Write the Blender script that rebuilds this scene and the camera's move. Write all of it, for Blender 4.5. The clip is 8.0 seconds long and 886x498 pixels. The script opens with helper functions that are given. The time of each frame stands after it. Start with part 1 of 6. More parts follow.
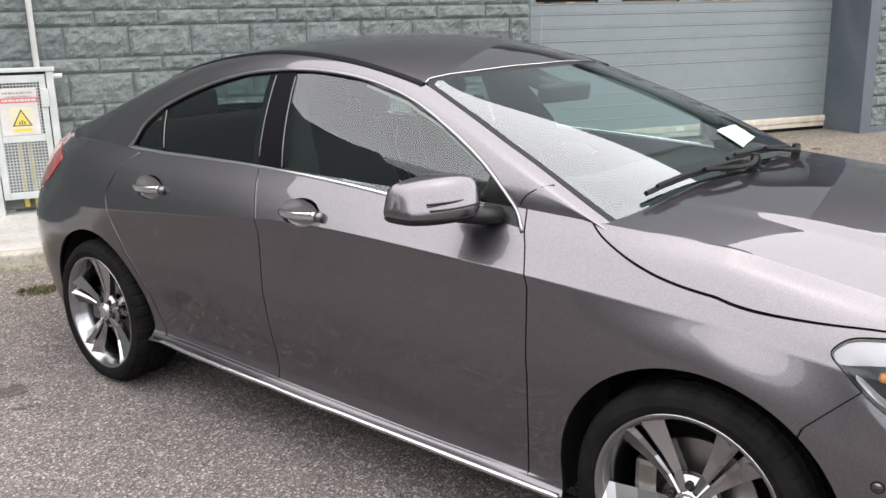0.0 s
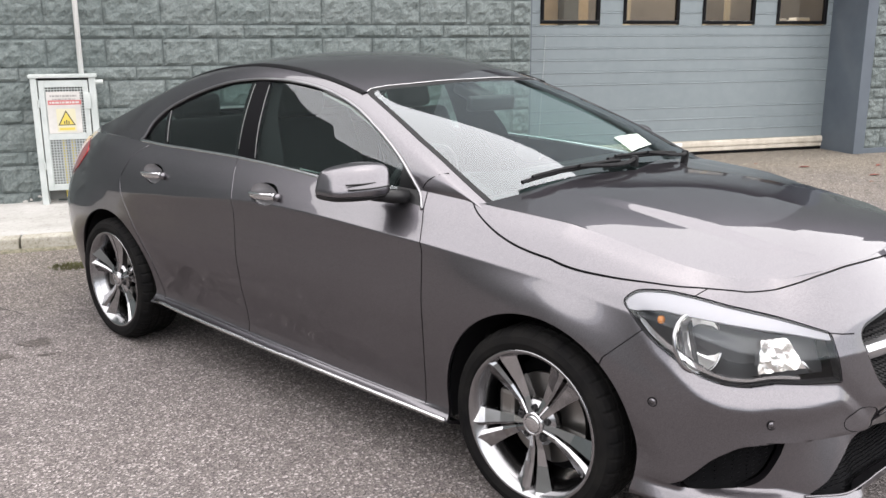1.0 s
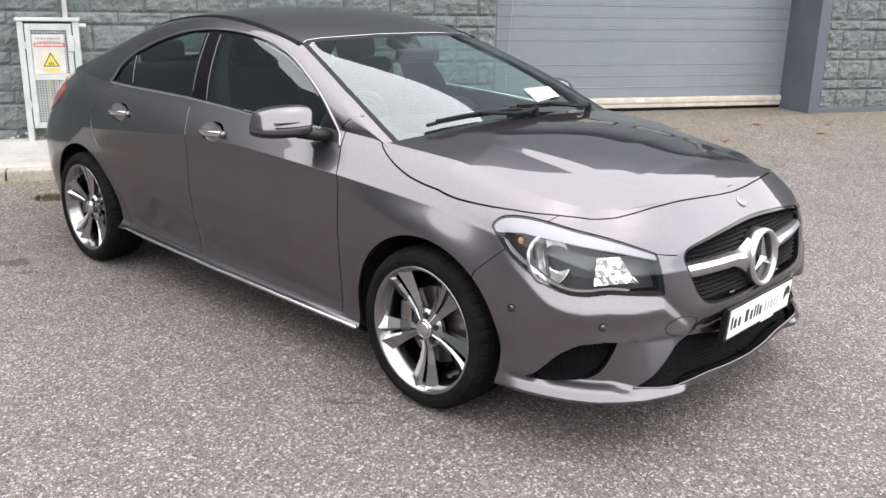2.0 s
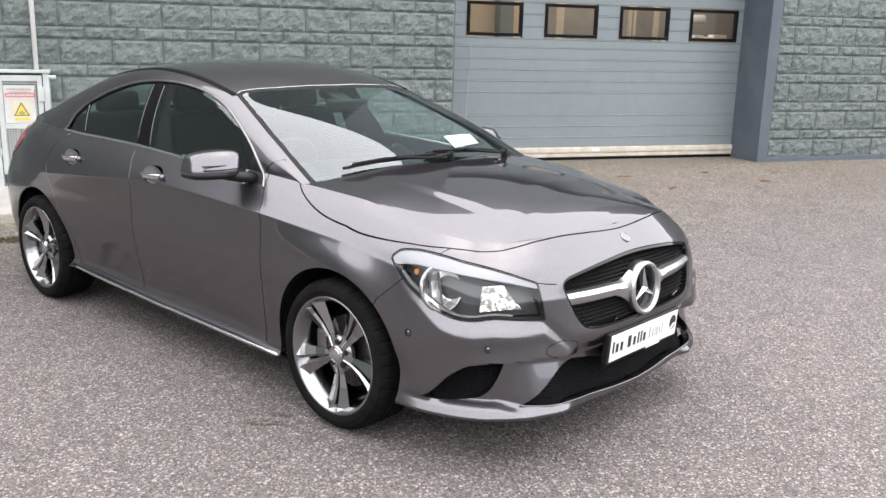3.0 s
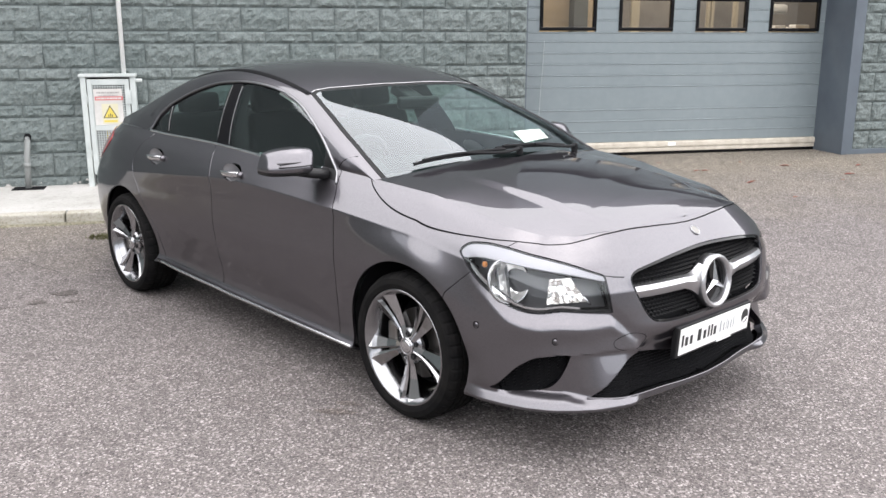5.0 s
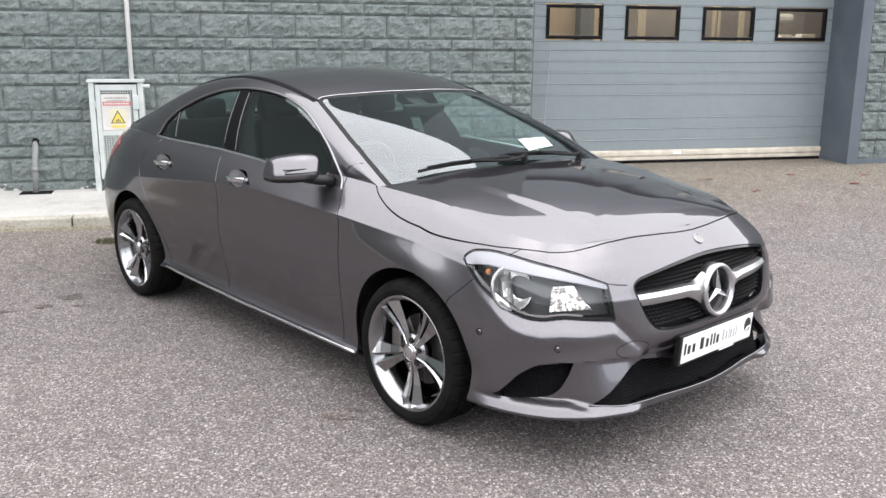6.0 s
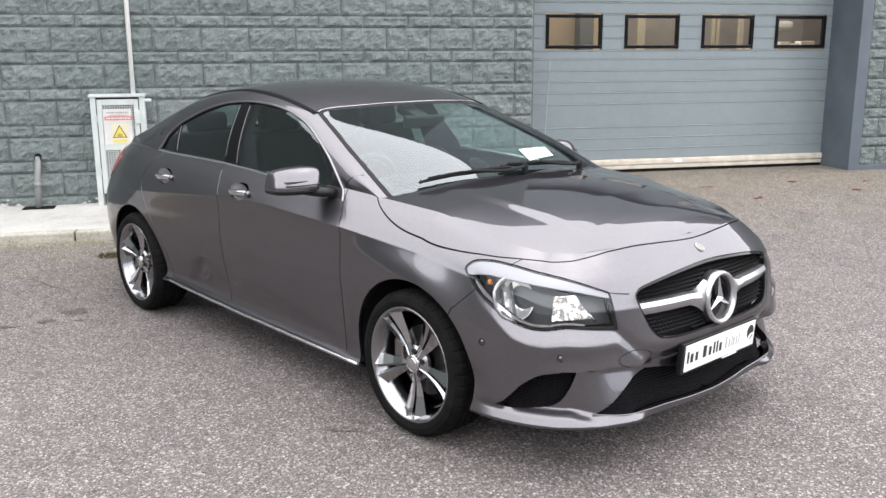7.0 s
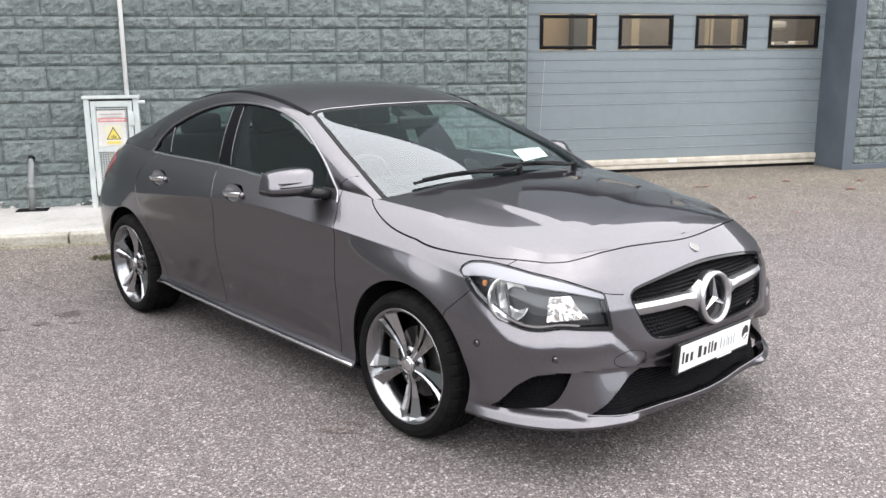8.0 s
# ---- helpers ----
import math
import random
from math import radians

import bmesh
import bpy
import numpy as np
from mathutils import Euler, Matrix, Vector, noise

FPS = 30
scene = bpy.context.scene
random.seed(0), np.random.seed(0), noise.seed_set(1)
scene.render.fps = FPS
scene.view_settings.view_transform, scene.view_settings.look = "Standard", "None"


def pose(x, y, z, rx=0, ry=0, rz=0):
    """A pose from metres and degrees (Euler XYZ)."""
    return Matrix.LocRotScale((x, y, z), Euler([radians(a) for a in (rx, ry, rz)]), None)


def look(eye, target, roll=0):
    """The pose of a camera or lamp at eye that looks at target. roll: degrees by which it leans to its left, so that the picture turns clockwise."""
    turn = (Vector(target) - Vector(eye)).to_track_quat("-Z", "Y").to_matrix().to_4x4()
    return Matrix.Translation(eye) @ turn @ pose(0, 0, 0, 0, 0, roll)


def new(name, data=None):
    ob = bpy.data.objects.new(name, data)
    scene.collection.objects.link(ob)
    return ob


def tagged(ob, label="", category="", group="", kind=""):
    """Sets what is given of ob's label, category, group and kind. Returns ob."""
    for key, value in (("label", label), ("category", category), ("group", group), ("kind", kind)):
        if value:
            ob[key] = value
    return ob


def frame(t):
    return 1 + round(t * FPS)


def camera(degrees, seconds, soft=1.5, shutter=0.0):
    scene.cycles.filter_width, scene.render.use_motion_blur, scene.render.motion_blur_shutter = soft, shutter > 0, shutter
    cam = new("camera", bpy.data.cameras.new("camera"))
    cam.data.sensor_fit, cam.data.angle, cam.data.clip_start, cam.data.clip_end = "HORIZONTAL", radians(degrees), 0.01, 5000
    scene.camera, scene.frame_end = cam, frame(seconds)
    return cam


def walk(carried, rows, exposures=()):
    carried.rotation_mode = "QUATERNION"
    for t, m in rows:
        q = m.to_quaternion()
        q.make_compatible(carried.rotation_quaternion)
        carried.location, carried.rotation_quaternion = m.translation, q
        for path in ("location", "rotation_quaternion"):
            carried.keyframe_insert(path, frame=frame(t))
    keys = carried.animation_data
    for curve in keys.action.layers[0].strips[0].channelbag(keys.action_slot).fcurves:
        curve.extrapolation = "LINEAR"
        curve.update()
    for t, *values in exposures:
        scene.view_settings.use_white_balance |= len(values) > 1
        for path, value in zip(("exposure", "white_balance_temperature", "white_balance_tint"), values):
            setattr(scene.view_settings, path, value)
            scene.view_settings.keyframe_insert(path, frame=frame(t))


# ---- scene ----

cam = camera(52.84, 8.0)
ROWS = [
    (0, 0.777, -2.739, 1.488, 75.48, 1.21, 39.50),
    (0.5, 1.164, -2.925, 1.520, 74.94, -0.01, 41.61),
    (1, 1.544, -2.956, 1.508, 76.49, 0.14, 42.96),
    (1.5, 1.872, -2.987, 1.537, 73.56, 2.57, 44.37),
    (2, 2.146, -3.102, 1.557, 73.44, -1.25, 43.26),
    (2.2, 2.238, -3.097, 1.568, 74.30, -0.49, 42.02),
    (3.3, 2.640, -3.120, 1.580, 77.00, -1.56, 43.31),
    (3.5, 2.638, -3.127, 1.577, 76.23, -0.48, 44.61),
    (4, 2.643, -3.125, 1.575, 75.44, -0.47, 46.22),
    (4.5, 2.648, -3.121, 1.576, 76.06, 0.02, 47.09),
    (6, 2.674, -3.132, 1.583, 76.85, -0.44, 47.81),
    (6.5, 2.677, -3.131, 1.585, 77.34, 0.14, 48.43),
    (7, 2.679, -3.130, 1.585, 77.52, 0.21, 47.84),
    (7.5, 2.677, -3.127, 1.587, 77.57, -0.25, 47.61),
    (8, 2.677, -3.126, 1.586, 77.56, 0.34, 47.49),
]
walk(cam, [(t, pose(x, y, z, rx, ry, rz)) for t, x, y, z, rx, ry, rz in ROWS],
     [(0.0, 2.06, 6780, 12), (2.0, 2.08, 6680, 11), (4.0, 2.05, 6600, 11), (6.0, 2.07, 6540, 10), (8.0, 2.07, 6540, 10)])

# ---- light: bright overcast sky, a veiled high sun ----
SUN_UP, SUN_TURN = 84.0, 350.0
world = bpy.data.worlds.new("sky")
scene.world = world
world.use_nodes = True
wn = world.node_tree.nodes
sky = wn.new("ShaderNodeTexSky")
sky.sky_type = "NISHITA"
sky.sun_disc = False
sky.sun_elevation, sky.sun_rotation = radians(SUN_UP), radians(SUN_TURN)
sky.air_density, sky.dust_density, sky.ozone_density = 1.0, 0.7, 1.0
cloud = wn.new("ShaderNodeHueSaturation")
cloud.inputs["Saturation"].default_value = 0.24
cloud.inputs["Value"].default_value = 1.0
world.node_tree.links.new(sky.outputs[0], cloud.inputs["Color"])
world.node_tree.links.new(cloud.outputs[0], wn["Background"].inputs[0])
wn["Background"].inputs[1].default_value = 0.115
sun = new("sun", bpy.data.lights.new("sun", "SUN"))
sun.data.energy, sun.data.angle, sun.data.color = 1.5, radians(146), (1.0, 0.96, 0.925)
sun_dir = Vector((math.sin(radians(SUN_TURN)) * math.cos(radians(SUN_UP)), math.cos(radians(SUN_TURN)) * math.cos(radians(SUN_UP)), math.sin(radians(SUN_UP))))
sun.matrix_world = look(sun_dir * 30, (0, 0, 0))
scene.view_settings.exposure = 2.06

# ---- materials ----
def material(name, base, rough=0.5, metal=0.0, coat=0.0, coat_rough=0.03, ior=1.5, spec=0.5):
    m = bpy.data.materials.new(name)
    m.use_nodes = True
    b = m.node_tree.nodes["Principled BSDF"]
    b.inputs["Base Color"].default_value = (*base, 1)
    b.inputs["Roughness"].default_value = rough
    b.inputs["Metallic"].default_value = metal
    b.inputs["Coat Weight"].default_value = coat
    b.inputs["Coat Roughness"].default_value = coat_rough
    b.inputs["IOR"].default_value = ior
    b.inputs["Specular IOR Level"].default_value = spec
    return m


def node(m, kind, **values):
    n = m.node_tree.nodes.new(kind)
    for key, value in values.items():
        n.inputs[key].default_value = value
    return n


def link(m, a, b):
    m.node_tree.links.new(a, b)


def coords(m, kind="Object"):
    return m.node_tree.nodes.new("ShaderNodeTexCoord").outputs[kind]


def noise_of(m, scale, detail=4.0, rough=0.55, kind="Object", where=None):
    n = node(m, "ShaderNodeTexNoise", Scale=scale, Detail=detail, Roughness=rough)
    link(m, where or coords(m, kind), n.inputs["Vector"])
    return n.outputs["Fac"]


def ramp(m, fac, stops):
    n = m.node_tree.nodes.new("ShaderNodeValToRGB")
    while len(n.color_ramp.elements) < len(stops):
        n.color_ramp.elements.new(0.5)
    for e, (at, c) in zip(n.color_ramp.elements, stops):
        e.position = at
        e.color = (*c, 1) if len(c) == 3 else c
    link(m, fac, n.inputs["Fac"])
    return n.outputs["Color"]


def mix(m, fac, a, b, how="MIX"):
    n = m.node_tree.nodes.new("ShaderNodeMix")
    n.data_type, n.blend_type = "RGBA", how
    for value, socket in ((fac, n.inputs[0]), (a, n.inputs[6]), (b, n.inputs[7])):
        if isinstance(value, (int, float)):
            socket.default_value = value
        elif isinstance(value, tuple):
            socket.default_value = (*value, 1)
        else:
            link(m, value, socket)
    return n.outputs[2]


def bump(m, height, strength=0.3, distance=0.01):
    n = node(m, "ShaderNodeBump", Strength=strength, Distance=distance)
    link(m, height, n.inputs["Height"])
    link(m, n.outputs[0], m.node_tree.nodes["Principled BSDF"].inputs["Normal"])
    return n


def base_from(m, colour):
    link(m, colour, m.node_tree.nodes["Principled BSDF"].inputs["Base Color"])


def rough_from(m, fac, low, high):
    n = node(m, "ShaderNodeMapRange")
    n.inputs["To Min"].default_value, n.inputs["To Max"].default_value = low, high
    link(m, fac, n.inputs["Value"])
    link(m, n.outputs[0], m.node_tree.nodes["Principled BSDF"].inputs["Roughness"])


def node_range(m, value, low, high):
    n = node(m, "ShaderNodeMapRange")
    n.inputs["From Min"].default_value, n.inputs["From Max"].default_value = low, high
    link(m, value, n.inputs["Value"])
    return n.outputs[0]


# grey metallic car paint under clear coat, with fine flakes and a film of dust
PAINT = material("paint", (0.142, 0.137, 0.147), 0.31, 0.96, 1.0, 0.012)
PAINT.node_tree.nodes["Principled BSDF"].inputs["Coat IOR"].default_value = 1.55
PAINT.node_tree.nodes["Principled BSDF"].inputs["Specular Tint"].default_value = (0.25, 0.24, 0.26, 1)
flake = node(PAINT, "ShaderNodeTexVoronoi", Scale=900.0)
link(PAINT, coords(PAINT), flake.inputs["Vector"])
base_from(PAINT, mix(PAINT, 0.35, ramp(PAINT, flake.outputs["Color"], [(0.2, (0.089, 0.084, 0.094)), (0.8, (0.168, 0.160, 0.175))]),
                     ramp(PAINT, noise_of(PAINT, 2.0, 5), [(0.3, (0.111, 0.106, 0.117)), (0.7, (0.132, 0.126, 0.138))])))
# body paint set paler for the handle cups, in place of light reaching them
CUP = material("brightened_paint", (0.20, 0.195, 0.205), 0.42, 0.55, 0.4)
DARK = material("dark_liner", (0.008, 0.008, 0.009), 0.9, spec=0.1)
PLASTIC = material("black_plastic", (0.010, 0.010, 0.011), 0.45, spec=0.3)
rough_from(PLASTIC, noise_of(PLASTIC, 60), 0.35, 0.55)
GLOSS = material("gloss_black", (0.006, 0.006, 0.007), 0.06, spec=0.3)
PILLAR_BLACK = material("pillar_black", (0.006, 0.006, 0.007), 0.5, spec=0.05)
REFLECTOR = material("reflector_silver", (0.93, 0.92, 0.90), 0.13, 1.0)
TRIM_SATIN = material("satin_trim", (0.27, 0.27, 0.28), 0.28, 1.0)
BOWL = material("lamp_bowl", (0.94, 0.93, 0.91), 0.36, 1.0)
CHROME = material("chrome", (0.60, 0.60, 0.62), 0.16, 1.0)
SILVER = material("silver_trim", (0.62, 0.62, 0.63), 0.22, 1.0)
ALLOY = material("alloy", (0.30, 0.30, 0.31), 0.20, 1.0, 0.3)
ALLOY_FACE = material("alloy_face", (0.40, 0.40, 0.41), 0.12, 1.0, 0.3)
RUBBER = material("rubber", (0.017, 0.017, 0.018), 0.8, spec=0.06)
base_from(RUBBER, ramp(RUBBER, noise_of(RUBBER, 14), [(0.3, (0.006, 0.006, 0.0065)), (0.75, (0.013, 0.0125, 0.012))]))
STEEL = material("brake_steel", (0.25, 0.24, 0.23), 0.4, 1.0)
RED = material("lamp_red", (0.35, 0.012, 0.015), 0.15, 0, 1.0)


def thin_glass(name, tint, facing=0.085):
    """A thin pane, the same from both sides: clear with a tint, mirroring more towards grazing."""
    m = bpy.data.materials.new(name)
    m.use_nodes = True
    t = m.node_tree
    t.nodes.remove(t.nodes["Principled BSDF"])
    clear, gloss, blend, weight, rise, share = (t.nodes.new(k) for k in ("ShaderNodeBsdfTransparent", "ShaderNodeBsdfGlossy", "ShaderNodeMixShader", "ShaderNodeLayerWeight", "ShaderNodeMath", "ShaderNodeMath"))
    clear.inputs[0].default_value = (*tint, 1)
    gloss.inputs["Roughness"].default_value = 0.0
    gloss.inputs["Color"].default_value = (0.93, 0.97, 1.0, 1)
    weight.inputs["Blend"].default_value = 0.5
    rise.operation, share.operation = "POWER", "MULTIPLY_ADD"
    t.links.new(weight.outputs["Facing"], rise.inputs[0])
    rise.inputs[1].default_value = 4.6
    t.links.new(rise.outputs[0], share.inputs[0])
    share.inputs[1].default_value, share.inputs[2].default_value = 1 - facing, facing
    t.links.new(share.outputs[0], blend.inputs[0])
    t.links.new(clear.outputs[0], blend.inputs[1])
    t.links.new(gloss.outputs[0], blend.inputs[2])
    t.links.new(blend.outputs[0], t.nodes["Material Output"].inputs[0])
    return m


TINT = thin_glass("window_glass", (0.72, 0.84, 0.81))
PANE = thin_glass("door_pane", (0.80, 0.79, 0.78))
SIDE_TINT = thin_glass("side_glass", (0.72, 0.84, 0.81), 0.075)
REAR_TINT = thin_glass("rear_glass", (0.50, 0.60, 0.58), 0.065)
BORDER = material("screen_border_black", (0.014, 0.014, 0.015), 0.4, spec=0.08)
SCREEN_GLASS = thin_glass("screen_glass", (0.74, 0.88, 0.84), 0.125)
LENS = thin_glass("lamp_lens", (0.95, 0.96, 0.97), 0.035)
CABIN = material("cabin_cloth", (0.006, 0.006, 0.0065), 0.9, spec=0.2)
rough_from(CABIN, noise_of(CABIN, 200), 0.7, 0.95)
WHITE = material("white_sheet", (0.8, 0.8, 0.79), 0.4)
BLACK_INK = material("black_ink", (0.02, 0.02, 0.02), 0.5)
GREY_INK = material("grey_ink", (0.35, 0.36, 0.38), 0.5)

# asphalt: fine pale and dark stones, worn patches, damp stains
ASPHALT = material("asphalt", (0.12, 0.115, 0.11), 0.85)
st = node(ASPHALT, "ShaderNodeTexVoronoi", Scale=118.0)
link(ASPHALT, coords(ASPHALT), st.inputs["Vector"])
fine = node(ASPHALT, "ShaderNodeTexVoronoi", Scale=210.0)
link(ASPHALT, coords(ASPHALT), fine.inputs["Vector"])
stones = mix(ASPHALT, 0.42, ramp(ASPHALT, st.outputs["Color"], [(0.20, (0.032, 0.030, 0.029)), (0.40, (0.112, 0.104, 0.100)), (0.72, (0.165, 0.154, 0.148)), (0.88, (0.52, 0.505, 0.495))]),
             ramp(ASPHALT, fine.outputs["Color"], [(0.2, (0.030, 0.028, 0.027)), (0.5, (0.130, 0.121, 0.117)), (0.8, (0.20, 0.188, 0.182)), (0.9, (0.55, 0.535, 0.53))]))
patch = ramp(ASPHALT, noise_of(ASPHALT, 0.9, 6, 0.6), [(0.3, (0.92, 0.875, 0.89)), (0.7, (1.08, 1.02, 1.03))])
blotch = ramp(ASPHALT, noise_of(ASPHALT, 5.5, 8, 0.7), [(0.34, (0.84, 0.82, 0.81)), (0.5, (1.0, 0.99, 0.98)), (0.7, (1.1, 1.09, 1.08))])
sep = ASPHALT.node_tree.nodes.new("ShaderNodeSeparateXYZ")
link(ASPHALT, coords(ASPHALT), sep.inputs[0])
reach = ASPHALT.node_tree.nodes.new("ShaderNodeMath")
reach.operation = "MULTIPLY_ADD"
link(ASPHALT, noise_of(ASPHALT, 1.1, 6, 0.65), reach.inputs[0])
reach.inputs[1].default_value = 3.2
link(ASPHALT, sep.outputs["Y"], reach.inputs[2])
silt = ramp(ASPHALT, node_range(ASPHALT, reach.outputs[0], 3.9, 6.4), [(0.0, (1.0, 1.0, 1.0)), (1.0, (1.24, 1.22, 1.02))])
worn = mix(ASPHALT, 1.0, mix(ASPHALT, 1.0, stones, patch, "MULTIPLY"), blotch, "MULTIPLY")
base_from(ASPHALT, mix(ASPHALT, 1.0, worn, silt, "MULTIPLY"))
bump(ASPHALT, st.outputs["Distance"], 0.8, 0.006)
CONCRETE = material("concrete", (0.42, 0.40, 0.37), 0.85)
base_from(CONCRETE, mix(CONCRETE, 0.5, ramp(CONCRETE, noise_of(CONCRETE, 3, 7, 0.65), [(0.3, (0.33, 0.315, 0.29)), (0.7, (0.52, 0.50, 0.47))]),
                        ramp(CONCRETE, noise_of(CONCRETE, 45, 5), [(0.3, (0.35, 0.335, 0.31)), (0.7, (0.47, 0.455, 0.43))])))
bump(CONCRETE, noise_of(CONCRETE, 60, 6), 0.25, 0.004)
PATH = material("pale_concrete", (0.6, 0.58, 0.55), 0.85)
base_from(PATH, mix(PATH, 0.4, ramp(PATH, noise_of(PATH, 1.6, 8, 0.7), [(0.32, (0.24, 0.23, 0.205)), (0.48, (0.38, 0.37, 0.35)), (0.62, (0.46, 0.45, 0.435))]),
                    ramp(PATH, noise_of(PATH, 30, 6, 0.7), [(0.32, (0.15, 0.135, 0.11)), (0.43, (0.40, 0.39, 0.37)), (0.7, (0.50, 0.49, 0.475))])))
bump(PATH, noise_of(PATH, 70, 6), 0.25, 0.003)
KERB = material("stained_kerb", (0.4, 0.38, 0.33), 0.9)
base_from(KERB, mix(KERB, 0.5, ramp(KERB, noise_of(KERB, 5, 8, 0.7), [(0.34, (0.17, 0.155, 0.105)), (0.48, (0.33, 0.31, 0.25)), (0.66, (0.50, 0.48, 0.43))]),
                    ramp(KERB, noise_of(KERB, 38, 6, 0.7), [(0.33, (0.10, 0.09, 0.055)), (0.45, (0.36, 0.34, 0.29)), (0.65, (0.52, 0.50, 0.45))])))
bump(KERB, noise_of(KERB, 60, 6), 0.4, 0.004)
# painted split-face block, blue-green grey, worn paler on the high spots
BLOCK = material("painted_block", (0.13, 0.15, 0.155), 0.7)
where = BLOCK.node_tree.nodes.new("ShaderNodeNewGeometry").outputs["Position"]
grain = noise_of(BLOCK, 52, 6, 0.66, where=where)
chips = noise_of(BLOCK, 17, 5, 0.6, where=where)
tone = mix(BLOCK, 0.5, ramp(BLOCK, grain, [(0.28, (0.092, 0.112, 0.110)), (0.5, (0.148, 0.173, 0.169)), (0.74, (0.255, 0.286, 0.277))]), ramp(BLOCK, chips, [(0.32, (0.100, 0.121, 0.119)), (0.5, (0.148, 0.173, 0.169)), (0.66, (0.210, 0.240, 0.232))]))
info = BLOCK.node_tree.nodes.new("ShaderNodeObjectInfo")
base_from(BLOCK, mix(BLOCK, 1.0, tone, ramp(BLOCK, info.outputs["Random"], [(0.0, (0.83, 0.86, 0.86)), (1.0, (1.01, 1.01, 1.01))]), "MULTIPLY"))
rough_h = mix(BLOCK, 0.35, chips, grain)
bump(BLOCK, rough_h, 1.0, 0.030)
JOINT = material("mortar", (0.125, 0.147, 0.145), 0.85)
bump(JOINT, noise_of(JOINT, 90), 0.4, 0.004)
DOOR = material("door_paint", (0.24, 0.275, 0.30), 0.42)
base_from(DOOR, mix(DOOR, 0.5, ramp(DOOR, noise_of(DOOR, 1.3, 6), [(0.3, (0.186, 0.219, 0.232)), (0.7, (0.226, 0.262, 0.276))]), ramp(DOOR, noise_of(DOOR, 12, 6), [(0.35, (0.182, 0.215, 0.228)), (0.7, (0.212, 0.246, 0.259))])))
FRAME = material("frame_paint", (0.085, 0.10, 0.125), 0.5)
base_from(FRAME, ramp(FRAME, noise_of(FRAME, 3, 6), [(0.3, (0.080, 0.097, 0.118)), (0.7, (0.106, 0.128, 0.152))]))
CREAM = material("cream_plastic", (0.55, 0.47, 0.36), 0.55)
base_from(CREAM, ramp(CREAM, noise_of(CREAM, 9, 6), [(0.3, (0.45, 0.40, 0.33)), (0.7, (0.63, 0.58, 0.50))]))
CABINET = material("cabinet_paint", (0.62, 0.66, 0.66), 0.45)
base_from(CABINET, ramp(CABINET, noise_of(CABINET, 8, 6), [(0.3, (0.40, 0.435, 0.425)), (0.7, (0.51, 0.54, 0.53))]))
PIPE = material("pipe_grey", (0.21, 0.22, 0.215), 0.55)
TAN = material("tan_board", (0.56, 0.44, 0.30), 0.8)
ROOM = material("room_wall", (0.26, 0.235, 0.215), 0.85)
base_from(ROOM, ramp(ROOM, noise_of(ROOM, 2.5, 6), [(0.3, (0.20, 0.18, 0.165)), (0.7, (0.31, 0.28, 0.25))]))
PALE = material("pale_board", (0.50, 0.44, 0.33), 0.8)


# ---- mesh helpers ----
def finish(ob, material_, parent=None, label="", smooth=False):
    if material_:
        ob.data.materials.append(material_)
    if parent:
        ob.parent = parent
    if label:
        ob["label"] = label
    if smooth:
        for p in ob.data.polygons:
            p.use_smooth = True
    return ob


def part(name, bm, material_, parent=None, label="", smooth=False):
    me = bpy.data.meshes.new(name)
    bm.to_mesh(me)
    bm.free()
    return finish(new(name, me), material_, parent, label, smooth)


def shape(name, verts, faces, material_, parent=None, label="", smooth=False):
    me = bpy.data.meshes.new(name)
    me.from_pydata([tuple(map(float, v)) for v in verts], [], [tuple(map(int, f)) for f in faces])
    me.update()
    return finish(new(name, me), material_, parent, label, smooth)


def box_bm(x0, x1, y0, y1, z0, z1, bevel=0.0, m=None, segments=2):
    bm = bmesh.new()
    bmesh.ops.create_cube(bm, size=1.0)
    bmesh.ops.scale(bm, vec=(x1 - x0, y1 - y0, z1 - z0), verts=bm.verts)
    bmesh.ops.translate(bm, vec=((x0 + x1) / 2, (y0 + y1) / 2, (z0 + z1) / 2), verts=bm.verts)
    if bevel:
        bmesh.ops.bevel(bm, geom=bm.edges[:], offset=bevel, segments=segments, affect="EDGES", profile=0.6)
    if m:
        bm.transform(m)
    return bm


def join_bm(*bms):
    out = bmesh.new()
    for b in bms:
        me = bpy.data.meshes.new("tmp")
        b.to_mesh(me)
        b.free()
        out.from_mesh(me)
        bpy.data.meshes.remove(me)
    return out


def lathe_bm(profile, n=64, axis="Y"):
    """Turns a profile of (radius, along) round an axis."""
    bm = bmesh.new()
    rings = []
    for r, a in profile:
        ring = []
        for i in range(n):
            t = 2 * math.pi * i / n
            c, s = r * math.cos(t), r * math.sin(t)
            ring.append(bm.verts.new((c, a, s) if axis == "Y" else (c, s, a) if axis == "Z" else (a, c, s)))
        rings.append(ring)
    for p, q in zip(rings, rings[1:]):
        for i in range(n):
            bm.faces.new((p[i], p[(i + 1) % n], q[(i + 1) % n], q[i]))
    return bm


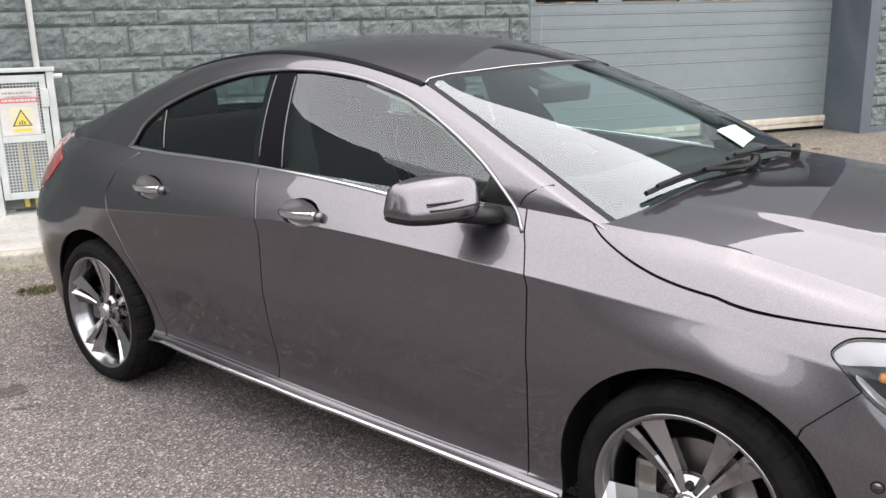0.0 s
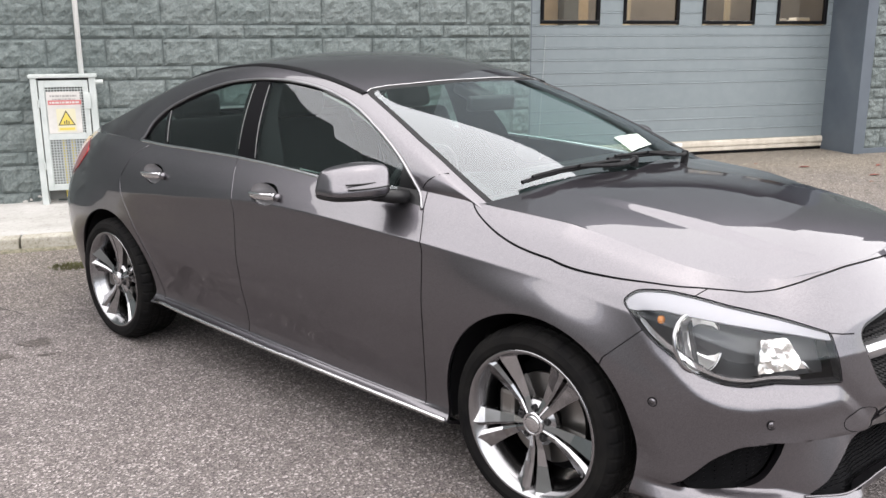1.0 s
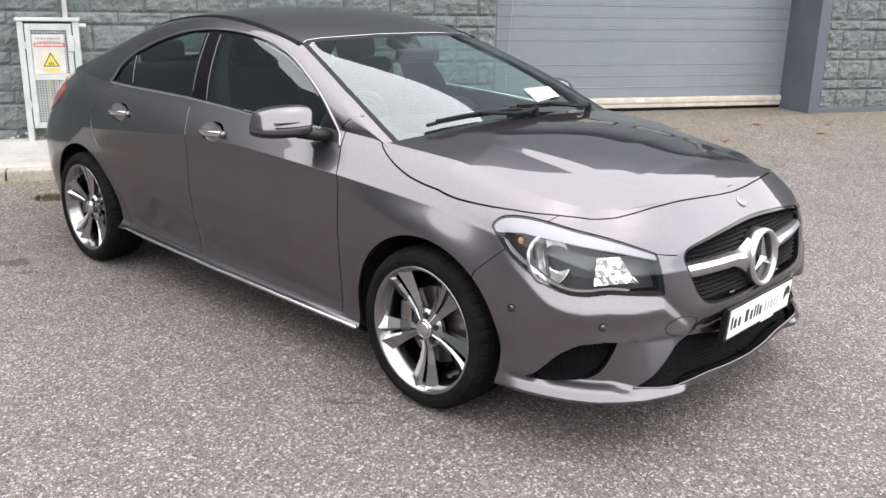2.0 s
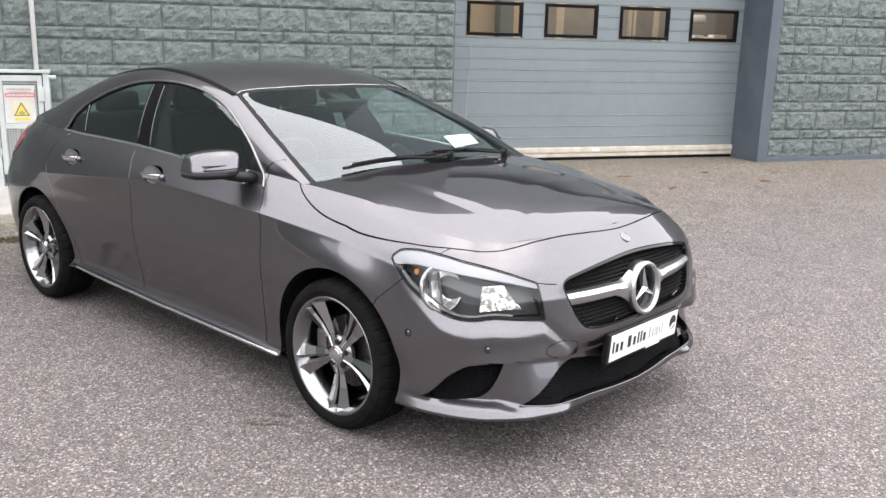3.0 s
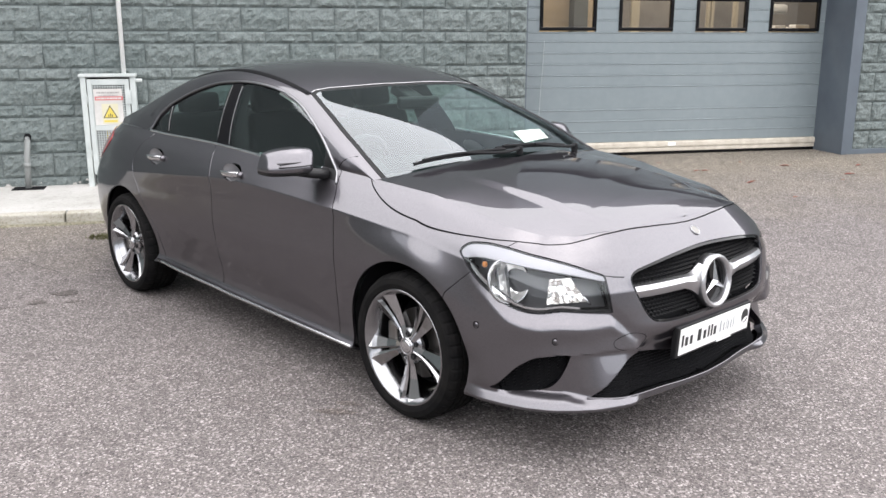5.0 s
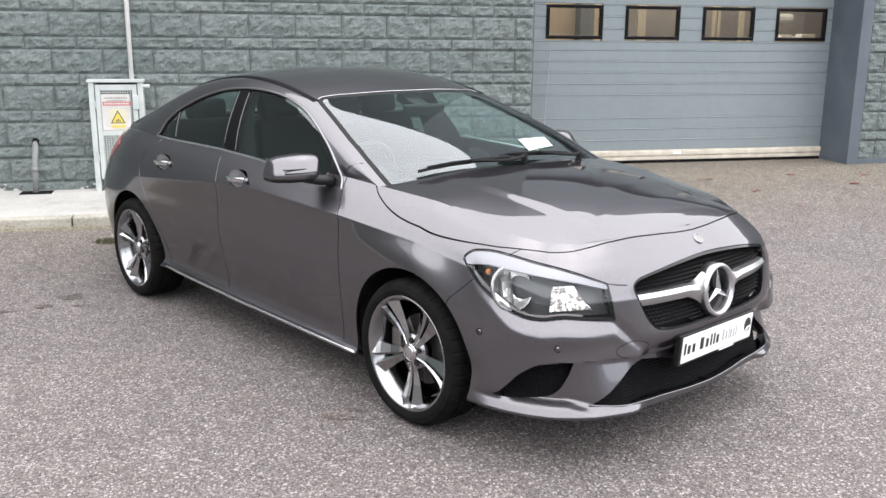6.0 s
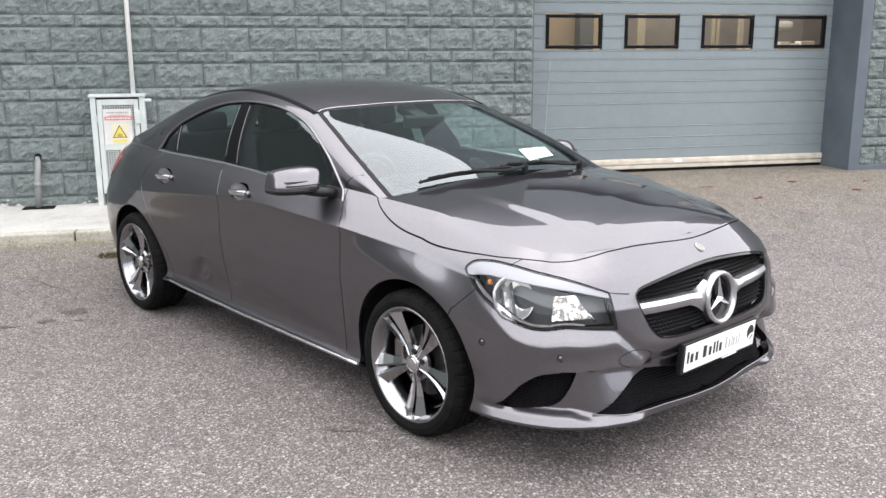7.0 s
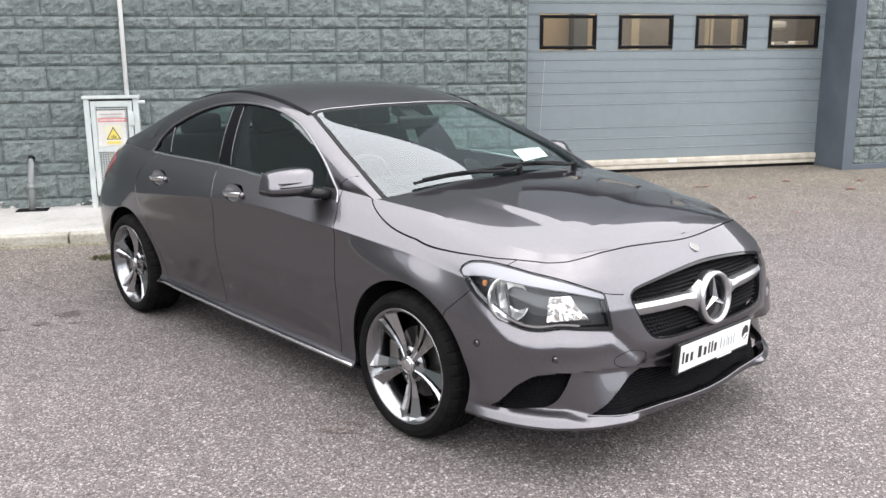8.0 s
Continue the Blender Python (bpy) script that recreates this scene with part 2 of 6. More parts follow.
def tube_bm(path, radius, n=8, closed=False, flat=1.0):
    """A round bar along a path of points."""
    bm = bmesh.new()
    pts = [Vector(p) for p in path]
    rings = []
    for i, p in enumerate(pts):
        a = pts[i - 1] if i or closed else p
        b = pts[(i + 1) % len(pts)] if i < len(pts) - 1 or closed else p
        d = (b - a).normalized()
        up = Vector((0, 0, 1)) if abs(d.z) < 0.95 else Vector((1, 0, 0))
        u = d.cross(up).normalized()
        w = u.cross(d)
        rings.append([bm.verts.new(p + radius * (math.cos(t) * u * flat + math.sin(t) * w)) for t in [2 * math.pi * k / n for k in range(n)]])
    pairs = list(zip(rings, rings[1:])) + ([(rings[-1], rings[0])] if closed else [])
    for p, q in pairs:
        for k in range(n):
            bm.faces.new((p[k], p[(k + 1) % n], q[(k + 1) % n], q[k]))
    if not closed:
        bm.faces.new(rings[0][::-1])
        bm.faces.new(rings[-1])
    return bm


def thing(name, label, category, m=None, group="", kind=""):
    e = new(name)
    e.empty_display_size = 0.1
    if m:
        e.matrix_world = m
    return tagged(e, label, category, group, kind)


def spline(points, n):
    """n points on a smooth curve through the given ones, by chord length; works in any dimension."""
    p = np.asarray(points, float)
    d = np.concatenate([[0], np.cumsum(np.linalg.norm(np.diff(p, axis=0), axis=1) ** 0.7)])
    return curve_at(d, p, np.linspace(0, d[-1], n))


def curve_at(knots, values, at):
    """Monotone-limited cubic through values at knots."""
    k, v, at = np.asarray(knots, float), np.asarray(values, float), np.atleast_1d(np.asarray(at, float))
    flat = v.ndim == 1
    v = v[:, None] if flat else v
    h = np.diff(k)[:, None]
    s = np.diff(v, axis=0) / h
    m = np.zeros_like(v)
    m[0], m[-1] = s[0], s[-1]
    m[1:-1] = (s[:-1] * h[1:] + s[1:] * h[:-1]) / (h[1:] + h[:-1])
    i = np.clip(np.searchsorted(k, at) - 1, 0, len(k) - 2)
    t = ((at - k[i]) / (k[i + 1] - k[i]))[:, None]
    hh = h[i]
    out = v[i] * (1 + 2 * t) * (1 - t) ** 2 + hh * m[i] * t * (1 - t) ** 2 + v[i + 1] * t * t * (3 - 2 * t) + hh * m[i + 1] * t * t * (t - 1)
    return out[:, 0] if flat else out

# ---- the yard: wall frame turned against the car ----
YARD = pose(0, 0, 0, 0, 0, 61.34)
WALL_Y, DOOR_Y = 5.22, 5.72
OPEN_L, OPEN_R, OPEN_TOP = 1.697, 5.605, 3.05
WALL_TOP = 6.0


def smooth(a, b, x):
    t = np.clip((x - a) / (b - a), 0, 1)
    return t * t * (3 - 2 * t)


def ground_z(s, y):
    left = 0.035 * smooth(2.4, 3.9, y) - 0.024 * smooth(-0.2, 1.7, y) * (1 - smooth(2.3, 3.7, y))
    right = 0.205 * smooth(1.6, 5.3, y)
    k = smooth(-1.0, 1.8, s)
    return (1 - k) * left + k * right


def make_ground():
    ax = np.concatenate([[-3000, -400, -80, -25], np.linspace(-12, 14, 66), [30, 90, 400, 3000]])
    ay = np.concatenate([[-3000, -400, -80, -30], np.linspace(-14, 6.2, 52)])
    verts, faces = [], []
    for y in ay:
        for s in ax:
            verts.append((s, y, ground_z(s, y)))
    w = len(ax)
    for j in range(len(ay) - 1):
        for i in range(w - 1):
            faces.append((j * w + i, j * w + i + 1, (j + 1) * w + i + 1, (j + 1) * w + i))
    g = shape("ground", verts, faces, ASPHALT, smooth=True)
    g.matrix_world = YARD
    tagged(g, "worn grey-brown asphalt yard, speckled with pale stones", "ground", kind="structure")


make_ground()


def wall_slab(name, s0, s1, y0, y1, z0, z1, mat, label):
    o = part(name, box_bm(s0, s1, y0, y1, z0, z1), mat)
    o.matrix_world = YARD
    return tagged(o, label, "wall", kind="structure")


wall_left = wall_slab("wall_left", -45, OPEN_L - 0.012, WALL_Y + 0.014, WALL_Y + 0.6, -0.2, WALL_TOP, JOINT, "blue-grey painted split-face block wall with recessed joints")
wall_right = wall_slab("wall_right", OPEN_R + 0.012, 22, WALL_Y + 0.014, WALL_Y + 0.6, -0.2, WALL_TOP, JOINT, "blue-grey painted split-face block wall beside the door")
wall_over = wall_slab("wall_over", OPEN_L - 0.012, OPEN_R + 0.012, WALL_Y + 0.014, WALL_Y + 0.6, OPEN_TOP, WALL_TOP, DOOR, "blue-grey painted wall over the door")


def rib_bm(x0, x1, z0, z1):
    """One ribbed board of the door: flat, with a sloped upper lip above the groove."""
    bm = bmesh.new()
    rows = []
    for x in (x0, x1):
        rows.append([bm.verts.new((x, DOOR_Y + dy, z)) for dy, z in ((0.04, z0), (0.002, z0), (0.0, z0 + 0.003), (0.0, z1 - 0.020), (-0.006, z1 - 0.012), (0.003, z1 - 0.0015), (0.04, z1 - 0.0015))])
    for k in range(7):
        bm.faces.new((rows[0][k], rows[1][k], rows[1][(k + 1) % 7], rows[0][(k + 1) % 7]))
    bm.faces.new(rows[0][::-1])
    bm.faces.new(rows[1])
    bmesh.ops.recalc_face_normals(bm, faces=bm.faces)
    return bm


def make_door():
    d = thing("sectional_door", "closed blue-grey ribbed sectional garage door with four small windows", "garage door", YARD)
    d["kind"] = "structure"
    left, right = OPEN_L - 0.1, 5.75
    edges = [0.36, 0.487, 0.615, 0.742, 1.005, 1.131, 1.256, 1.378, 1.505, 1.60]
    for a, b in zip(edges, edges[1:]):
        part("panel", rib_bm(left, right, a, b), DOOR, d)
    wins = [(2.0, 2.672), (2.94, 3.613), (3.897, 4.565), (4.848, 5.524)]
    low, high = 1.60, 1.995
    xs = [left] + [v for w in wins for v in w] + [right]
    for i in range(0, len(xs), 2):
        for a, b in ((low, 1.735), (1.735, 1.868), (1.868, high)):
            part("panel", rib_bm(xs[i], xs[i + 1], a, b), DOOR, d)
    z = high
    while z < OPEN_TOP:
        b = min(z + 0.127, OPEN_TOP)
        part("panel", rib_bm(left, right, z, b), DOOR, d)
        z += 0.127
    part("backing", box_bm(left, right, DOOR_Y + 0.041, DOOR_Y + 0.05, 0.3, low), DOOR, d)
    part("backing", box_bm(left, right, DOOR_Y + 0.041, DOOR_Y + 0.05, high, OPEN_TOP), DOOR, d)
    for i in range(0, len(xs), 2):
        part("backing", box_bm(xs[i], xs[i + 1], DOOR_Y + 0.041, DOOR_Y + 0.05, low + 0.001, high - 0.001), DOOR, d)
    for a, b in wins:
        w = part("window", join_bm(box_bm(a, b, DOOR_Y - 0.012, DOOR_Y + 0.03, low + 0.012, low + 0.05, 0.006), box_bm(a, b, DOOR_Y - 0.012, DOOR_Y + 0.03, high - 0.05, high - 0.012, 0.006),
                                   box_bm(a, a + 0.04, DOOR_Y - 0.012, DOOR_Y + 0.03, low + 0.045, high - 0.045, 0.006), box_bm(b - 0.04, b, DOOR_Y - 0.012, DOOR_Y + 0.03, low + 0.045, high - 0.045, 0.006)), GLOSS, d, "black window frame")
        part("pane", box_bm(a + 0.035, b - 0.035, DOOR_Y + 0.008, DOOR_Y + 0.014, low + 0.045, high - 0.045), PANE, w)
    part("bottom_seal", join_bm(box_bm(left, right - 0.02, DOOR_Y - 0.03, DOOR_Y + 0.035, 0.285, 0.358, 0.02), box_bm(left, right - 0.02, DOOR_Y - 0.02, DOOR_Y + 0.03, 0.24, 0.285, 0.008)), CREAM, d, "cream plastic bottom seal")
    part("seal_foot", box_bm(left, right - 0.02, DOOR_Y - 0.012, DOOR_Y + 0.03, 0.19, 0.242), RUBBER, d)


make_door()


def make_frame():
    f = thing("door_frame", "dark blue-grey painted steel door frame lining the opening", "door frame", YARD)
    f["kind"] = "structure"
    part("jamb", box_bm(OPEN_R - 0.004, OPEN_R + 0.14, WALL_Y - 0.03, DOOR_Y + 0.1, 0.1, OPEN_TOP, 0.004), FRAME, f)
    part("jamb", box_bm(OPEN_L - 0.14, OPEN_L + 0.004, WALL_Y + 0.02, DOOR_Y + 0.1, 0.1, OPEN_TOP, 0.004), FRAME, f)
    part("head", box_bm(OPEN_L, OPEN_R, WALL_Y + 0.02, DOOR_Y + 0.1, OPEN_TOP - 0.004, OPEN_TOP + 0.1, 0.004), FRAME, f)


make_frame()


def make_kerb():
    k = thing("footpath", "pale worn concrete footpath with a kerb along the wall", "footpath", YARD)
    k["kind"] = "structure"
    verts = [(-14, 4.09, 0.125), (1.3, 4.09, 0.125), (1.3, WALL_Y + 0.05, 0.168), (-14, WALL_Y + 0.05, 0.168), (-14, 4.09, -0.1), (1.3, 4.09, -0.1), (1.3, WALL_Y + 0.05, -0.1), (-14, WALL_Y + 0.05, -0.1)]
    faces = [(0, 1, 2, 3), (4, 7, 6, 5), (0, 4, 5, 1), (1, 5, 6, 2), (2, 6, 7, 3), (3, 7, 4, 0)]
    shape("slab", verts, faces, PATH, k)
    s = -13.72
    while s < 1.2:
        part("kerbstone", box_bm(s + 0.004, s + 0.906, 3.95, 4.085, -0.15, 0.128, 0.014), KERB, k)
        s += 0.914


make_kerb()

# ---- the car: nose to +x, its own right side to -y; half breadths are positive ----
CAR = thing("car", "dark grey metallic four-door coupe saloon with chrome window trim", "car")
WHEELBASE, TRACK = 2.699, 0.775
HUB_Z = {0: 0.314, -WHEELBASE: 0.292}

OUTLINE = [(0.885, 0), (0.882, 0.2), (0.86, 0.4), (0.81, 0.58), (0.735, 0.705), (0.62, 0.80), (0.5, 0.847), (0.35, 0.874), (0.18, 0.885), (0, 0.888), (-0.6, 0.886),
           (-1.4, 0.887), (-2.2, 0.888), (-2.7, 0.886), (-3.0, 0.868), (-3.28, 0.815), (-3.52, 0.69), (-3.66, 0.45), (-3.71, 0.2), (-3.72, 0)]
# profiles from the lower edge up to the shoulder: (inset, height), at a place along the outline
P_NOSE = [(.09, .205), (.03, .213), (.022, .24), (.05, .33), (.03, .42), (.004, .50), (.012, .57), (.03, .66), (.06, .745), (.11, .80), (.175, .858)]
P_STEP = [(.07, .198), (.012, .216), (.004, .245), (.052, .33), (.014, .42), (.010, .505), (.016, .575), (.03, .66), (.065, .745), (.115, .80), (.18, .855)]
P_CORNER = [(.06, .215), (.006, .233), (.004, .256), (.040, .34), (.004, .425), (.010, .525), (.030, .588), (.050, .66), (.085, .735), (.14, .785), (.21, .835)]
P_LAMP = [(.05, .208), (.006, .226), (.004, .256), (.026, .34), (.002, .43), (.006, .53), (.020, .605), (.036, .72), (.060, .775), (.11, .825), (.17, .865)]
P_FENDER = [(.05, .18), (.012, .205), (.012, .26), (.008, .36), (-.002, .50), (-.010, .625), (.000, .712), (.032, .795), (.064, .851), (.109, .905), (.165, .942)]
P_COWL = [(.07, .205), (.008, .224), (.028, .240), (.037, .275), (.014, .48), (.002, .60), (.005, .73), (.006, .836), (.030, .875), (.060, .925), (.106, .985)]
P_DOOR = [(.07, .212), (.008, .230), (.032, .247), (.043, .282), (.018, .48), (.004, .60), (.006, .74), (.005, .855), (.026, .895), (.060, .945), (.112, 1.002)]
P_AFT = [(.07, .234), (.008, .252), (.032, .269), (.045, .305), (.012, .53), (.004, .61), (.006, .70), (.004, .795), (.022, .86), (.058, .94), (.115, 1.004)]
P_HAUNCH = [(.05, .185), (.014, .21), (.018, .27), (.014, .38), (.002, .50), (-.004, .60), (.0, .68), (.006, .755), (.026, .86), (.068, .95), (.125, 1.012)]
P_TAIL = [(.09, .24), (.05, .27), (.03, .33), (.01, .42), (.0, .52), (.002, .61), (.018, .69), (.045, .77), (.08, .85), (.13, .93), (.20, .995)]
P_REAR = [(.10, .24), (.06, .27), (.04, .33), (.02, .42), (.0, .52), (.02, .62), (.05, .72), (.07, .82), (.085, .90), (.11, .98), (.20, 1.035)]
STATIONS = [(0.0, P_NOSE), (2.25, P_NOSE), (2.6, P_STEP), (4.0, P_CORNER), (6.4, P_LAMP), (9.0, P_FENDER), (10.0, P_COWL), (11.0, P_DOOR), (12.0, P_AFT), (13.2, P_HAUNCH), (15.6, P_TAIL), (17.5, P_REAR), (19.0, P_REAR)]
CREASE = 7


def step(a, b, x):
    t = np.clip((x - a) / (b - a), 0, 1)
    return t * t * (3 - 2 * t)


LAMP_FOOT = [(-0.57, 0.775), (-0.54, 0.738), (-0.485, 0.688), (-0.394, 0.637), (-0.32, 0.605), (-0.24, 0.588), (-0.15, 0.586), (-0.046, 0.597), (0.06, 0.594), (0.23, 0.588), (0.31, 0.535), (0.40, 0.455)]


def bumper_relief(x, b, z, inset):
    """The front bumper's shaping: a ledge below the headlamp, a hollow for the intake and a proud lower lip."""
    h, foot = np.array(LAMP_FOOT).T
    u = z - np.interp(x - b, h, foot)
    size = np.interp(x - b, [-0.60, -0.45, -0.30, 0.02, 0.20, 0.36, 0.55], [0.0, 0.45, 1.0, 1.0, 0.75, 0.35, 0.0])
    ledge = inset + size * np.interp(u, [-0.20, -0.10, -0.055, -0.042, -0.004, 0.045], [0.0, -0.007, -0.013, -0.011, 0.009, 0.0])
    w = step(0.40, 0.49, b) * (1 - step(0.862, 0.882, b))
    roof = np.interp(b, [0.45, 0.62, 0.76, 0.80, 0.83, 0.853], [0.440, 0.446, 0.438, 0.414, 0.351, 0.278])
    flare = 1 - step(0.72, 0.83, b)
    face = np.interp(z, [0.205, 0.232, 0.264, 0.30], [-0.002, -0.010, 0.006, 0.0]) + flare * np.interp(z, [0.30, 0.44, 0.51], [0.0, -0.005, 0.006])
    foot = np.interp(b, [0.50, 0.64, 0.72, 0.86], [0.222, 0.226, 0.256, 0.258])
    hollow = step(foot, foot + np.interp(b, [0.60, 0.72], [0.055, 0.032]), z) * (1 - step(roof - 0.010, roof + 0.003, z)) * np.clip((roof - 0.262) / 0.07, 0, 1)
    near = 1 - step(0.57, 0.74, b)
    ramp_ = np.clip((z - 0.236) / np.maximum(roof - 0.266, 0.02), 0, 1) * (1 - step(roof - 0.012, roof + 0.003, z))
    hollow = near * ramp_ + (1 - near) * hollow
    made = face * (1 - hollow) + (0.044 + 0.014 * near) * hollow
    return ledge + w * step(0.205, 0.222, z) * (1 - step(0.46, 0.53, z)) * (made - ledge)


def door_relief(x, z, inset):
    """The low crease along the doors, rising to the rear: the flank steps in below it."""
    line = np.interp(x, [-2.40, -2.2, -1.56, -0.55], [0.560, 0.530, 0.470, 0.375])
    ends = np.interp(x, [-2.38, -2.15, -0.75, -0.50], [0, 1, 1, 0])
    return inset + 0.008 * ends * step(0.0, 0.13, line - z) * np.clip((z - 0.24) / 0.05, 0, 1)


def skirt_grid(ns=420, nv=151):
    """The side shell from the middle of the nose round to the middle of the tail: points, ns x nv."""
    o = np.array(OUTLINE, float)
    idx = np.arange(len(o))
    d = np.concatenate([[0], np.cumsum(np.linalg.norm(np.diff(o, axis=0), axis=1))])
    at = np.linspace(0, d[-1], ns)
    p = curve_at(d, o, at)
    key = np.interp(at, d, idx)
    t = np.gradient(p, axis=0)
    t /= np.linalg.norm(t, axis=1)[:, None]
    inward = np.stack([t[:, 1], -t[:, 0]], 1)
    inward[inward @ np.array([0, 1.0]) > 0.3] *= -1
    inward = np.where((np.sum(inward * np.stack([p[:, 0] + 1.35, p[:, 1] * 3], 1), 1) > 0)[:, None], -inward, inward)
    ks = [k for k, _ in STATIONS]
    prof = np.array([np.array(q) for _, q in STATIONS])
    prof = curve_at(ks, prof.reshape(len(ks), -1), key).reshape(ns, -1, 2)
    v = np.linspace(0, prof.shape[1] - 1, nv)
    out = np.empty((ns, nv, 3))
    rows = np.arange(prof.shape[1])
    for i in range(ns):
        low = curve_at(rows[:CREASE + 1], prof[i][:CREASE + 1], v[v <= CREASE])
        high = curve_at(rows[CREASE:], prof[i][CREASE:], v[v > CREASE])
        q = np.concatenate([low, high])
        if key[i] < 9:
            q[:, 0] = bumper_relief(p[i, 0], p[i, 1], q[:, 1], q[:, 0])
        if -2.4 < p[i, 0] < -0.5:
            q[:, 0] = door_relief(p[i, 0], q[:, 1], q[:, 0])
        out[i, :, :2] = p[i] + inward[i] * q[:, :1]
        out[i, :, 2] = q[:, 1]
    out[0, :, 1] = out[-1, :, 1] = 0
    return out


def grid_faces(n, m):
    i, j = np.meshgrid(np.arange(n - 1), np.arange(m - 1), indexing="ij")
    a = (i * m + j).ravel()
    q = np.stack([a, a + m, a + m + 1, a + 1], 1)
    return np.concatenate([q[:, [0, 1, 2]], q[:, [0, 2, 3]]])


def clip(mesh, g):
    """Keeps the part of a triangle mesh where g(points) >= 0, cut cleanly along the zero line."""
    v, f = mesh
    if not len(f):
        return mesh
    val = g(v)
    val = np.where(np.abs(val) < 1e-6, 1e-6, val)
    inside = val > 0
    n = inside[f].sum(1)
    keep = [f[n == 3]]
    verts, count, made, new_v = v, len(v), {}, []

    def cut(a, b):
        key = (a, b) if a < b else (b, a)
        if key not in made:
            t = val[a] / (val[a] - val[b])
            new_v.append(v[a] + t * (v[b] - v[a]))
            made[key] = count + len(new_v) - 1
        return made[key]

    tris = []
    for tri in f[(n == 1) | (n == 2)]:
        a, b, c = tri
        for _ in range(3):
            if inside[a] and not inside[b] and not inside[c]:
                tris.append((a, cut(a, b), cut(a, c)))
                break
            if inside[a] and inside[b] and not inside[c]:
                x, y = cut(b, c), cut(a, c)
                tris += [(a, b, x), (a, x, y)]
                break
            a, b, c = b, c, a
    if new_v:
        verts = np.concatenate([v, np.array(new_v)])
    if tris:
        keep.append(np.array(tris, int))
    f = np.concatenate(keep)
    used, back = np.unique(f, return_inverse=True)
    return verts[used], back.reshape(-1, 3)


def sdf(poly, pts):
    """Signed distance to a polygon, positive inside."""
    p = np.asarray(poly, float)
    q = np.roll(p, -1, axis=0)
    best = np.full(len(pts), 1e9)
    inside = np.zeros(len(pts), bool)
    for a, b in zip(p, q):
        e, w = b - a, pts - a
        t = np.clip((w @ e) / max(e @ e, 1e-12), 0, 1)
        best = np.minimum(best, np.linalg.norm(w - t[:, None] * e, axis=1))
        cond = (a[1] > pts[:, 1]) != (b[1] > pts[:, 1])
        with np.errstate(divide="ignore", invalid="ignore"):
            xi = (b[0] - a[0]) * (pts[:, 1] - a[1]) / (b[1] - a[1]) + a[0]
        inside ^= cond & (pts[:, 0] < xi)
    return np.where(inside, best, -best)


def loop(points, n=90):
    """A closed smooth outline through points."""
    p = np.asarray(points, float)
    w = np.concatenate([p[-3:], p, p[:3]])
    d = np.concatenate([[0], np.cumsum(np.linalg.norm(np.diff(w, axis=0), axis=1) ** 0.6)])
    return curve_at(d, w, np.linspace(d[3], d[3 + len(p)], n, endpoint=False))


def cornered(points, corners, n=30):
    """A closed outline that is smooth but for sharp corners at the numbered points."""
    p = [tuple(q) for q in points]
    out = []
    for a, b in zip(corners, corners[1:] + (corners[0] + len(p),)):
        run = [p[i % len(p)] for i in range(a, b + 1)]
        q = np.asarray(run, float)
        d = np.concatenate([[0], np.cumsum(np.linalg.norm(np.diff(q, axis=0), axis=1) ** 0.7)])
        out.append(curve_at(d, q, np.linspace(0, d[-1], max(8, 6 * len(run))))[:-1] if len(run) > 2 else q[:1])
    return np.concatenate(out)


SIDE, PLAN, FRONT = (0, 2), (0, 1), (1, 2)


def inside(poly, axes=SIDE, grow=0.0):
    return lambda v: sdf(poly, v[:, axes]) + grow


def outside(poly, axes=SIDE, grow=0.0):
    return lambda v: -sdf(poly, v[:, axes]) - grow


def ahead(line, grow=0.0):
    """In front of a seam given as (x, z) points from low to high."""
    l = np.array(sorted(line, key=lambda q: q[1]))
    return lambda v: v[:, 0] - np.interp(v[:, 2], l[:, 1], l[:, 0]) - grow


def behind(line, grow=0.0):
    l = np.array(sorted(line, key=lambda q: q[1]))
    return lambda v: np.interp(v[:, 2], l[:, 1], l[:, 0]) - v[:, 0] - grow


def mirror(mesh, side):
    v, f = mesh
    v = v.copy()
    if side < 0:
        v[:, 1] *= -1
        return v, f
    return v, f[:, ::-1]


def normals_of(v, f):
    n = np.zeros_like(v)
    c = np.cross(v[f[:, 1]] - v[f[:, 0]], v[f[:, 2]] - v[f[:, 0]])
    for k in range(3):
        np.add.at(n, f[:, k], c)
    return n / np.maximum(np.linalg.norm(n, axis=1), 1e-12)[:, None]


def sheet(name, mesh, mat, parent, label="", rim=0.012, sink=0.0, centre=(-1.4, 0, 0.6)):
    """A body panel: the sheet, turned outward, with a folded edge of the given depth."""
    v, f = mesh
    n = normals_of(v, f)
    out = v - np.array(centre)
    if np.sum(n * out) < 0:
        f, n = f[:, ::-1], -n
    v = v - n * sink
    if rim:
        e = np.concatenate([f[:, [0, 1]], f[:, [1, 2]], f[:, [2, 0]]])
        s = np.sort(e, axis=1)
        key = s[:, 0].astype(np.int64) * (len(v) + 1) + s[:, 1]
        _, first, cnt = np.unique(key, return_index=True, return_counts=True)
        b = e[first[cnt == 1]]
        ids = np.unique(b)
        at = np.full(len(v), -1)
        at[ids] = len(v) + np.arange(len(ids))
        v = np.concatenate([v, v[ids] - n[ids] * rim])
        f = np.concatenate([f, np.stack([b[:, 1], b[:, 0], at[b[:, 0]]], 1), np.stack([b[:, 1], at[b[:, 0]], at[b[:, 1]]], 1)])
    o = shape(name, v, f, mat, parent, label, smooth=True)
    o.data.set_sharp_from_angle(angle=radians(38))
    return o


